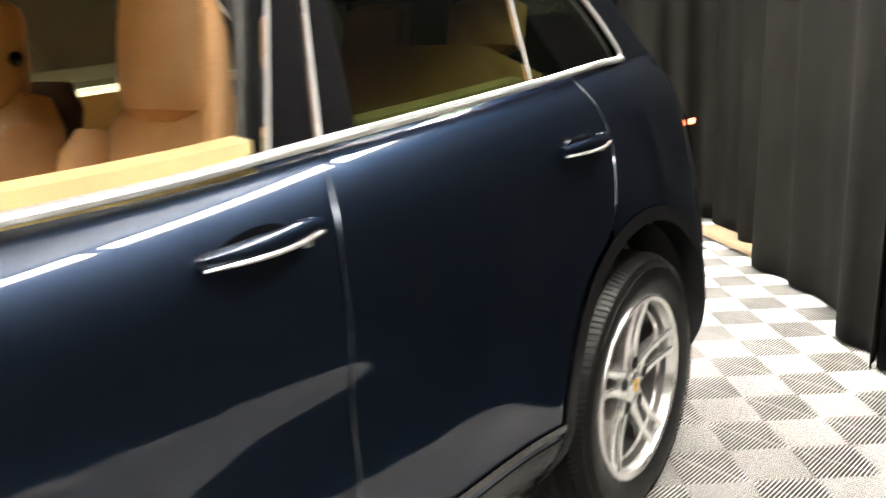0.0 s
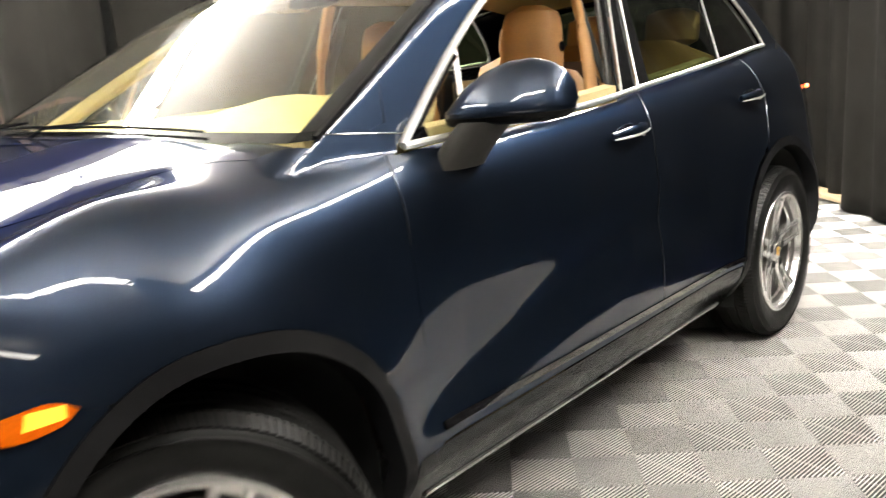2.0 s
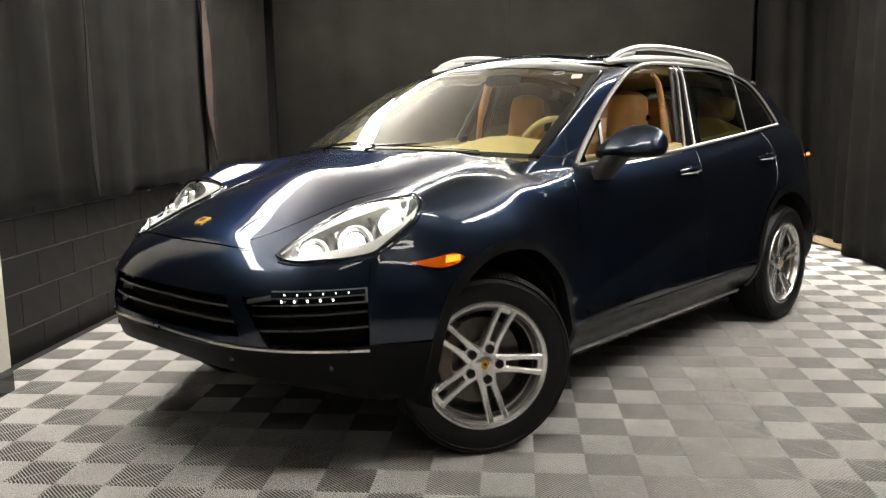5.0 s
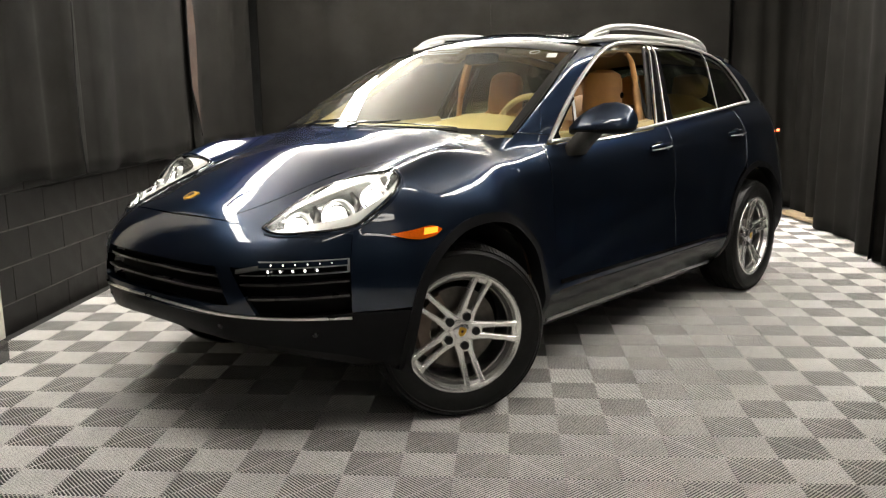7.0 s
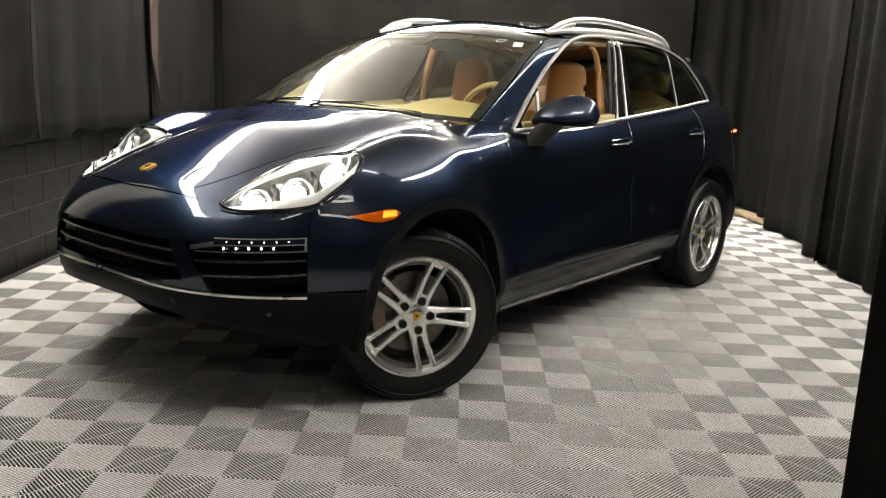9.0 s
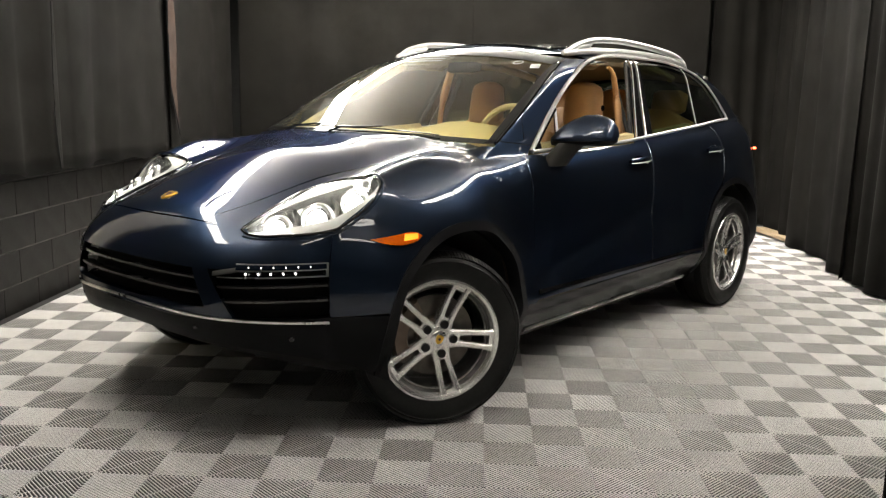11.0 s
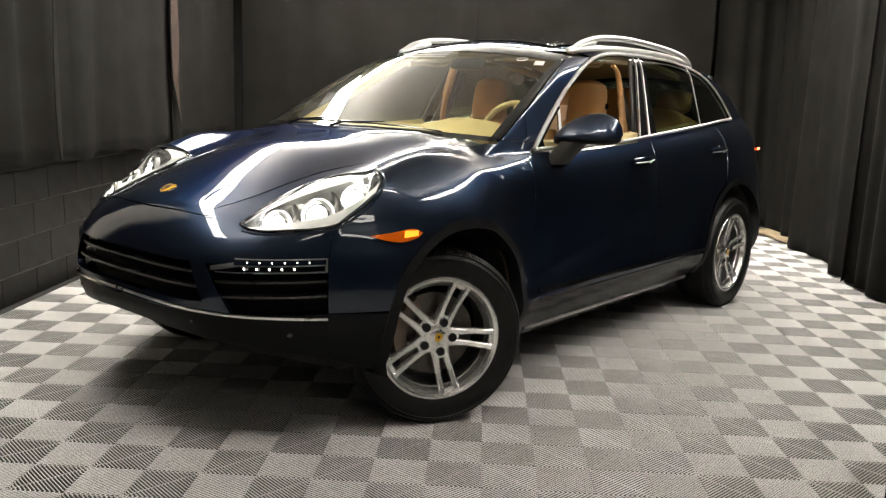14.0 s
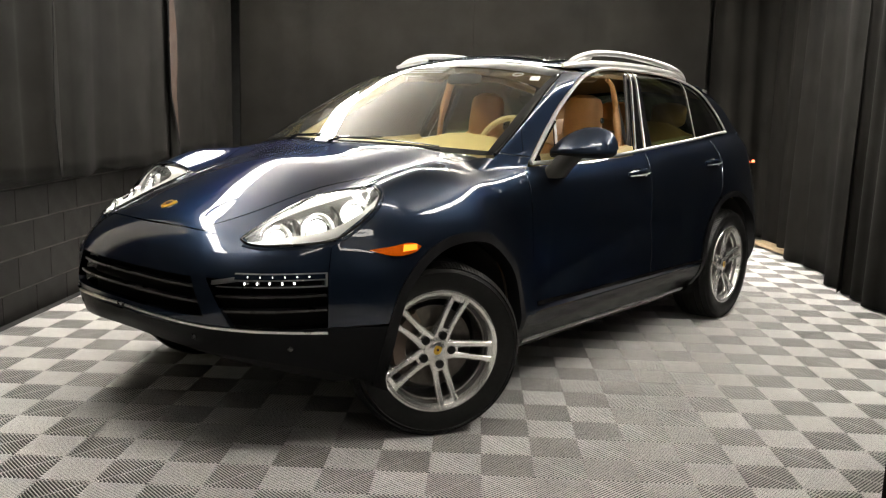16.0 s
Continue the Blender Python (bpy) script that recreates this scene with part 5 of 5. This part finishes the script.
def wheel(at, steer, right, spin):
    """Axis along y; the outer face looks to minus y before it is turned round for the right side."""
    w = new("wheel")
    w.parent = car
    w.matrix_basis = pose(*at, 0, 0, steer + (180 if right else 0)) @ pose(0, 0, 0, 0, spin, 0)
    tagged(w, "five-spoke silver alloy wheel with black tyre")
    prof = [(0.246, -0.098), (0.258, -0.110), (0.272, -0.119), (0.302, -0.128), (0.332, -0.126), (0.349, -0.116), (0.358, -0.104), (0.366, -0.080), (0.368, -0.04), (0.368, 0.04), (0.366, 0.080), (0.358, 0.104), (0.345, 0.118), (0.300, 0.128), (0.265, 0.117), (0.246, 0.098)]
    tyre = part("tyre", lathe(prof, 96, closed=True), RUBBER, w, "black road tyre")
    tread = bmesh.new()
    for k in range(136):
        a = 2 * math.pi * k / 136
        for y, tw in ((-0.103, 12), (-0.066, -10), (-0.022, 8), (0.022, -8), (0.066, 10), (0.103, -12)):
            r = 0.3685 if abs(y) < 0.09 else 0.3600
            m = pose(0, 0, 0, 0, -math.degrees(a), 0) @ Matrix.Translation((r, y, 0)) @ pose(0, 0, 0, tw, 0, 0) @ (pose(0, 0, 0, 0, 0, math.copysign(28, y) if abs(y) > 0.09 else 0))
            add_box(tread, (0.0060, 0.036, 0.0150), (0, 0, 0), 0, m)
    part("tread", tread, RUBBER, tyre, smooth=False)
    for r in (0.336,):
        part("sidewall_rib", lathe([(r - 0.002, -0.126 - 0.002), (r, -0.1305), (r + 0.002, -0.126 - 0.002)], 96), RUBBER, tyre)
    rim = part("rim", lathe([(0.256, -0.104), (0.262, -0.112), (0.259, -0.119), (0.251, -0.121), (0.240, -0.116), (0.235, -0.102), (0.231, -0.090)], 96), ALLOY, w, "bright silver rim edge")
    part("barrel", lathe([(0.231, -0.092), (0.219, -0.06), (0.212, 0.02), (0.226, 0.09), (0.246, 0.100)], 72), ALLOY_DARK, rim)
    part("inner_lip", lathe([(0.226, -0.074), (0.218, -0.079), (0.214, -0.070)], 72), ALLOY, rim)
    for k in range(5):
        a = 2 * math.pi * k / 5 + math.pi / 2
        spoke = bmesh.new()
        for side in (-1, 1):
            rings = []
            for v in np.linspace(0, 1, 9):
                r = 0.046 + 0.192 * v
                off = side * (0.0200 + 0.0125 * v)
                half = 0.0120 + 0.010 * (1 - v) ** 5 + 0.004 * max(0, v - 0.85) / 0.15
                front = -0.086 - 0.027 * v ** 1.3 + 0.006 * math.sin(math.pi * v)
                back_y = front + 0.040 - 0.012 * v
                ring = []
                for dx, dy in ((-half, back_y), (-half, front + 0.006), (-half * 0.55, front), (half * 0.55, front), (half, front + 0.006), (half, back_y)):
                    t = off + dx
                    ring.append((r * math.cos(a) - t * math.sin(a), dy, r * math.sin(a) + t * math.cos(a)))
                rings.append(ring)
            add_loft(spoke, rings)
        # web that joins the pair near the hub
        rings = []
        for v in np.linspace(0, 1, 4):
            r = 0.035 + 0.060 * v
            half = 0.040 - 0.008 * v
            rings.append([(r * math.cos(a) - t * math.sin(a), y, r * math.sin(a) + t * math.cos(a)) for t, y in ((-half, -0.055), (-half, -0.083), (half, -0.083), (half, -0.055))])
        add_loft(spoke, rings)
        # bridge that closes the pair at the rim
        rings = []
        for r in (0.222, 0.228, 0.238):
            half, front = 0.042 + 0.05 * (r - 0.222), -0.1085 - 0.10 * (r - 0.222)
            rings.append([(r * math.cos(a) - t * math.sin(a), y, r * math.sin(a) + t * math.cos(a)) for t, y in ((-half, front + 0.022), (-half, front + 0.003), (half, front + 0.003), (half, front + 0.022))])
        add_loft(spoke, rings)
        part("spoke", spoke, ALLOY, rim, angle=30)
        b = a
        c = (0.065 * math.cos(b), 0, 0.065 * math.sin(b))
        # black disc on the web, the bolt hole's shade put into its colour
        part("lug_hole", lathe([(0.0180, -0.0935), (0.0165, -0.0955), (0.0150, -0.0940), (0.0001, -0.0925)], 20, Matrix.Translation(c)), DARK, rim, "black disc drawn as the shaded bolt hole")
    part("hub", lathe([(0.052, -0.045), (0.060, -0.080), (0.052, -0.089), (0.036, -0.091)], 48), ALLOY, rim)
    cap = part("hub_cap", lathe([(0.037, -0.088), (0.036, -0.0945), (0.030, -0.0975), (0.0001, -0.0995)], 40), ALLOY, rim, "silver hub cap with a small gold badge")
    part("cap_badge", add_loft(bmesh.new(), [[(a * k, yy, b * k) for a, b in ((0.0, -0.021), (0.013, -0.012), (0.016, 0.004), (0.014, 0.017), (0.0, 0.020), (-0.014, 0.017), (-0.016, 0.004), (-0.013, -0.012))] for k, yy in ((1.0, -0.097), (1.0, -0.1008), (0.85, -0.1016))]), GOLD, cap)
    part("cap_mark", lathe([(0.0075, -0.0990), (0.0060, -0.1022), (0.0001, -0.1026)], 6, pose(0, 0, 0.002)), BADGE_DARK, cap)
    return w


STEER = -30.5
wheels = []
for x, y, steer, spin in ((0.0, 0.826, STEER, 23.0), (WHEELBASE, 0.834, 0.0, 2.0)):
    for right in (False, True):
        w = wheel((x, y if right else -y, R_TYRE - 0.004), steer, right, spin)
        s = 1 if right else -1
        brake = new("brake")
        brake.parent = car
        brake.matrix_basis = pose(x, y if right else -y, R_TYRE - 0.004, 0, 0, steer + (180 if right else 0))
        part("brake_disc", lathe([(0.175, -0.022), (0.175, 0.004), (0.085, 0.004), (0.085, -0.022)], 64, closed=True), STEEL, brake, "worn steel brake disc")
        part("disc_bell", lathe([(0.086, -0.020), (0.080, -0.045), (0.0001, -0.047)], 40), CALIPER, brake)
        pad = bmesh.new()
        rings = []
        for a in np.linspace(radians(118), radians(212), 12):
            ca, sa = math.cos(a), math.sin(a)
            edge = 0.35 if a in (radians(118), radians(212)) else 1.0
            rings.append([(r * ca, yy, r * sa) for r, yy in ((0.118, -0.030), (0.128, -0.060), (0.180, -0.062), (0.190, -0.040), (0.190, 0.02), (0.118, 0.02))])
        part("caliper", add_loft(pad, rings), CALIPER, brake, "grey-brown brake caliper")
        well = bmesh.new()
        rows = []
        for yy in (-0.075, 0.34):
            reach = [0.452 if x else max(float(ARCH_R(a)) - 0.045, 0.35) for a in np.linspace(-12, 198, 32)]
            rows.append([well.verts.new((x + r * math.cos(radians(a)), s * (y - yy), HUB_Z + r * math.sin(radians(a)))) for r, a in zip(reach, np.linspace(-12, 198, 32))])
        for k in range(31):
            well.faces.new((rows[0][k], rows[0][k + 1], rows[1][k + 1], rows[1][k]))
        well.faces.new(rows[1])
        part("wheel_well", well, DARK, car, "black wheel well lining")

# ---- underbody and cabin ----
part("underbody", box((3.9, 1.20, 0.10), (1.60, 0, 0.26), 0.03), DARK, car, "black underside with shade in its colour")
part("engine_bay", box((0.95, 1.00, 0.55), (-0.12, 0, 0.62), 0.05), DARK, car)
part("cabin_floor", box((2.7, 1.60, 0.04), (1.9, 0, 0.40), 0.01), CARPET, car, "brown carpet")
part("firewall", box((0.05, 1.56, 0.66), (0.50, 0, 0.76), 0.01), DARK, car)
part("bulkhead", box((0.06, 1.3, 0.80), (3.35, 0, 0.72), 0.01), CARPET, car)
for s in (-1, 1):
    part("inner_flank", box((0.62, 0.04, 0.72), (3.10, s * 0.74, 0.80), 0.01), HEADLINER, car)


def soft_block(w, d, h, at, lean=0.0, power=3.2, bulge=0.12, taper=1.0, n=9):
    """An upholstered block: w across, d fore and aft, h tall, rounded and slightly puffed."""
    rings = []
    for k in range(n):
        v = k / (n - 1)
        puff = (1 - abs(2 * v - 1) ** 4) ** 0.5 * bulge + (1 - bulge)
        if k in (0, n - 1):
            puff *= 0.80
        wide = w * puff * (1 + (taper - 1) * v)
        deep = d * puff
        m = pose(*at, 0, lean, 0)
        rings.append([m @ Vector((a, b, h * (v - 0.5))) for a, b in rounded(0, 0, deep, wide, power, 28)])
    return add_loft(bmesh.new(), rings)


def seat(y, name="front_seat"):
    base = part(name, soft_block(0.52, 0.54, 0.16, (1.56, y, 0.72)), LEATHER, car, "tan leather front seat")
    part("seat_base", box((0.42, 0.40, 0.24), (1.58, y, 0.54), 0.03), CARPET, base)
    part("backrest", soft_block(0.53, 0.15, 0.58, (1.875, y, 0.935), 14, taper=0.84), LEATHER, base)
    for s in (-1, 1):
        part("side_bolster", soft_block(0.095, 0.20, 0.44, (1.825, y + s * 0.215, 0.93), 14, 2.6, 0.2, 0.85), LEATHER, base)
        part("cushion_bolster", soft_block(0.09, 0.46, 0.15, (1.56, y + s * 0.235, 0.765), 0, 2.6, 0.2), LEATHER, base)
    part("headrest", soft_block(0.265, 0.150, 0.285, (1.905, y, 1.312), 6, 2.5, 0.42, 0.84, 13), LEATHER, base, "tan leather headrest")
    for s in (-1, 1):
        part("headrest_button", lathe([(0.019, 0.0), (0.016, 0.006), (0.0001, 0.007)], 20, pose(1.915, y + s * 0.125, 1.305, 0, 0, 0 if s > 0 else 180)), GLOSS_BLACK, base)
        part("seat_seam", tube([(1.83, y + s * 0.17, 0.76), (1.865, y + s * 0.165, 0.95), (1.915, y + s * 0.15, 1.22)], 0.004, 6), CARPET, base)
    part("back_shell", soft_block(0.44, 0.05, 0.52, (1.965, y, 0.99), 14), CARPET, base)
    return base


seat(-0.37)
seat(0.37)
bench = part("rear_bench", soft_block(1.30, 0.54, 0.17, (2.50, 0, 0.72)), LEATHER, car, "tan leather rear bench")
part("bench_back", soft_block(1.30, 0.14, 0.60, (2.83, 0, 1.00), 18), LEATHER, bench)
for y in (-0.42, 0.0, 0.42):
    part("bench_headrest", soft_block(0.25, 0.10, 0.16, (2.965, y, 1.345), 12, 3.0, 0.2), LEATHER, bench)

# dashboard
dash = part("dashboard", box((0.36, 1.50, 0.24), (0.70, 0, 1.045), 0.05), LEATHER_PALE, car, "pale sand leather dashboard")
top = bmesh.new()
rings = []
for k in range(13):
    y = -0.73 + 1.46 * k / 12
    rise = 0.062 * math.exp(-((y + 0.37) / 0.20) ** 4) + 0.016 * math.exp(-(y / 0.25) ** 2)
    rings.append([(0.47, y, 1.150), (0.60, y, 1.172 + rise * 0.55), (0.78, y, 1.170 + rise), (0.90, y, 1.155 + rise), (0.93, y, 1.10), (0.90, y, 0.98), (0.50, y, 1.00)])
part("dash_top", add_loft(top, rings), LEATHER_PALE, dash, "pale sand leather dash top with instrument hood")
part("instrument_panel", box((0.02, 0.34, 0.10), (0.935, -0.37, 1.14), 0.01), GLOSS_BLACK, dash)
part("centre_console", box((0.70, 0.26, 0.50), (1.18, 0, 0.78), 0.05), LEATHER_PALE, car, "sand leather centre console")
for y in (-0.68, -0.08, 0.08, 0.68):
    part("air_vent", box((0.02, 0.11, 0.06), (0.94, y, 1.08), 0.008), GLOSS_BLACK, dash)

# steering wheel
turn = pose(1.10, -0.37, 1.145, 0, 0, 0) @ pose(0, 0, 0, 0, -66, 0)
ring = bmesh.new()
add_tube(ring, [turn @ Vector((0.183 * math.cos(a), 0.183 * math.sin(a), 0)) for a in np.linspace(0, 2 * math.pi, 49)], 0.0165, 10, caps=False)
sw = part("steering_wheel", ring, LEATHER_PALE, car, "pale leather steering wheel")
part("airbag_cover", add_loft(bmesh.new(), [[turn @ Vector((a * k, b * k, h)) for a, b in rounded(0, 0, 0.15, 0.16, 2.6, 24)] for k, h in ((0.8, -0.04), (1.0, -0.01), (0.85, 0.02))]), LEATHER_PALE, sw)
for a in (0, 90, 180, 270):
    part("spoke", add_tube(bmesh.new(), [turn @ Vector((r * math.cos(radians(a)), r * math.sin(radians(a)), -0.005)) for r in (0.06, 0.12, 0.18)], [0.018, 0.013, 0.012], 8, 1.0), LEATHER_PALE, sw)
part("column", tube([tuple(turn @ Vector((0, 0, -0.22))), tuple(turn @ Vector((0, 0, -0.02)))], 0.045, 16), LEATHER_PALE, sw)

# inner doors, pillars, headliner
for s in (-1, 1):
    fd, rd = doors["front_door", s > 0], doors["rear_door", s > 0]
    for d, x0, x1 in ((fd, 0.77, 1.70), (rd, 1.80, 2.62)):
        bm = bmesh.new()
        rings = []
        for x in np.linspace(x0, x1, 9):
            z = float(BELT_Z(x))
            hi, yo = (0.034, 0.830) if d is fd else (0.012, 0.78 - 0.05 * max(0, x - 2.2))
            rings.append([(x, s * yo, z - 0.02), (x, s * (yo - 0.004), z + hi - 0.006), (x, s * (yo - 0.045), z + hi), (x, s * (yo - 0.08), z - 0.005), (x, s * 0.77, z - 0.12), (x, s * 0.70, z - 0.20), (x, s * 0.70, z - 0.27), (x, s * 0.78, z - 0.34), (x, s * 0.80, 0.45), (x, s * 0.82, 0.45)])
        part("door_card", add_loft(bm, rings), LEATHER_PALE, d, "pale tan leather inner door")
    # pillar trim and belt
    inner = fine([(1.705, s * 0.735, 1.10), (1.742, s * 0.707, 1.216), (1.782, s * 0.662, 1.353), (1.762, s * 0.653, 1.450), (1.732, s * 0.652, 1.508), (1.690, s * 0.645, 1.538)], 16)
    if s > 0:
        inner = fine([(1.80, 0.70, 1.10), (1.81, 0.685, 1.28), (1.83, 0.66, 1.43), (1.85, 0.63, 1.55)], 16)
    part("pillar_trim", tube([tuple(p) for p in inner], [0.022] * 8 + [(0.021 - 0.0012 * k if s < 0 else 0.032) for k in range(8)], 12, 0.8), LEATHER, car, "tan trim on the middle pillar")
    part("seat_belt", box((0.045, 0.006, 0.34), (1.86, s * 0.645, 1.33), 0.002, pose(0, 0, 0, s * 22, 6, 0)), GREY_SEAL, car, "grey seat belt")
    for off in (0.0, 0.020):
        part("door_seal", tube([(1.70 + off, s * 0.800, 1.15), (1.755 + off, s * 0.752, 1.30), (1.815 + off, s * 0.700, 1.45), (1.865 + off, s * 0.655, 1.570)], 0.009, 8), GREY_SEAL, car)
    part("pillar_lining", tube([(0.60, s * 0.735, 1.15), (0.87, s * 0.680, 1.30), (1.13, s * 0.625, 1.44), (1.31, s * 0.585, 1.535)], 0.026, 10), LEATHER_PALE, car, "pale cloth windscreen pillar lining")
    part("roof_lining_edge", tube([(1.32, s * 0.575, 1.53), (1.7, s * 0.585, 1.570), (2.3, s * 0.575, 1.565), (2.7, s * 0.55, 1.50)], 0.026, 8), HEADLINER, car)
    part("grab_strap", tube([(1.45, s * 0.575, 1.55), (1.52, s * 0.565, 1.525), (1.66, s * 0.565, 1.53), (1.72, s * 0.575, 1.56)], 0.011, 8), HEADLINER, car)
lining = np.array([[(x, y) for y in np.linspace(-0.58, 0.58, 14)] for x in np.linspace(1.28, 3.2, 20)])
skin("headliner", [from_above(lining, house_f)], HEADLINER, car, house_f, "beige cloth roof lining", 0, lift=-0.045)
# rear-view mirror and overhead console
part("rear_view_mirror", soft_block(0.24, 0.03, 0.065, (1.20, 0, 1.52), 15, 3), GLOSS_BLACK, car, "black inside mirror")
part("overhead_console", box((0.20, 0.26, 0.04), (1.36, 0, 1.575), 0.015), HEADLINER, car)
part("sun_visor", box((0.15, 0.36, 0.018), (1.27, -0.36, 1.565), 0.007, pose(0, 0, 0, 0, -16, 0)), HEADLINER, car)
part("sun_visor", box((0.15, 0.36, 0.018), (1.27, 0.36, 1.565), 0.007, pose(0, 0, 0, 0, -16, 0)), HEADLINER, car)

# ---- floor: ribbed snap tiles, four squares of slanting ribs each ----
SQ, RIBS, RIB_H = 0.2, 24, 0.015
floor = slab("floor", (2 * WALL_X + 1.2, BACK_Y - FRONT_Y + 1.0, 0.1), (0, (BACK_Y + FRONT_Y) / 2, -0.0665), SLAB, "grey ribbed plastic tile floor in a check", "floor")


def ribs_of(i0, j0, squares):
    """Ribs in squares of 0.2 m, slanting one way and the other in turn; tops at floor height."""
    verts, faces = [], []

    def quad_bar(p, q, w0, w1):
        d = (q - p).normalized()
        s = Vector((-d.y, d.x, 0))
        k = len(verts)
        ring = ((-w0 / 2, -RIB_H), (-w1 / 2, -0.0030), (-w1 * 0.36, -0.0009), (0, 0), (w1 * 0.36, -0.0009), (w1 / 2, -0.0030), (w0 / 2, -RIB_H))
        for e in (p, q):
            verts.extend([tuple(e + s * a + Vector((0, 0, b))) for a, b in ring])
        faces.extend([(k + i, k + 7 + i, k + 8 + i, k + 1 + i) for i in range(6)])

    for i, j in squares:
        ox, oy = (i - i0) * SQ, (j - j0) * SQ
        rising = (i + j) % 2 == 1
        step = 2 * SQ / RIBS
        for r in range(RIBS):
            c = (r + 0.5) * step
            u0, u1 = max(0.0, c - SQ), min(SQ, c)
            # points on u + v = c inside the square
            p, q = Vector((u0, c - u0, 0)), Vector((u1, c - u1, 0))
            if (p - q).length < 0.004:
                continue
            if rising:
                p.x, q.x = SQ - p.x, SQ - q.x
            o = Vector((ox, oy, 0))
            quad_bar(o + p, o + q, 0.0052, 0.0046)
        # one brace across the ribs, from the tile's corner to its middle
        a, b = (Vector((ox + SQ, oy, -0.0034)), Vector((ox, oy + SQ, -0.0034))) if rising else (Vector((ox, oy, -0.0034)), Vector((ox + SQ, oy + SQ, -0.0034)))
        quad_bar(a, b, 0.0036, 0.0024)
        quad_bar(Vector((ox, oy, -0.005)), Vector((ox + SQ, oy, -0.005)), 0.004, 0.002)
        quad_bar(Vector((ox, oy, -0.005)), Vector((ox, oy + SQ, -0.005)), 0.004, 0.002)
    return verts, faces


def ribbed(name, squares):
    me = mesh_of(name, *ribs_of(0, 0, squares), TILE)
    # both flank faces of each rib take the darker, shade-coloured material
    me.materials.append(RIB_SHADE)
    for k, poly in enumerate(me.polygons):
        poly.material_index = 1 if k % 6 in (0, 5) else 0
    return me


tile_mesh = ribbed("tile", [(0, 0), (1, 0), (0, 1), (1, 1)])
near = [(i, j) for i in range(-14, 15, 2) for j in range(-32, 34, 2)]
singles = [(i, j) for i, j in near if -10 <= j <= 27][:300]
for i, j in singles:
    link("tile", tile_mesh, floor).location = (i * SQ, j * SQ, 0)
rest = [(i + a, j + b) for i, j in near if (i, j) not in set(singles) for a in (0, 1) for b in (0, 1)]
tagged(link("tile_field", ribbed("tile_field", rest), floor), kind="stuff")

def box_mesh(name, size, mat):
    me = bpy.data.meshes.new(name)
    bm = box(size, (0, 0, 0), 0.001, segments=1)
    bm.to_mesh(me)
    bm.free()
    me.materials.append(mat)
    return me


# blocks of the left wall, proud of the mortar
blocks = [bpy.data.meshes.new("block") for _ in range(2)]
for me, size in zip(blocks, ((0.014, 0.3985, 0.207), (0.014, 0.1985, 0.207))):
    bm = box(size, (0, 0, 0), 0.0045, segments=2)
    bm.to_mesh(me)
    bm.free()
    me.materials.append(BLOCK)
for row in range(5):
    y = 1.05 - (0.2 if row % 2 else 0.0)
    while y < BACK_Y + 0.1:
        link("block", blocks[0], wall_left).location = (-WALL_X + 0.002, y + 0.2, 0.0525 + 0.2125 * row)
        y += 0.4
# thin dusty mortar ledges between the courses, caught light put into their pale colour
for row in range(4):
    ledge = link("mortar_line", box_mesh("mortar_line", (0.010, BACK_Y - 0.9, 0.0035), DUST_GLINT), wall_left, "dusty mortar line, caught light in its pale colour")
    ledge.location = (-WALL_X + 0.005, (BACK_Y + 1.1) / 2, 0.15875 + 0.2125 * row)
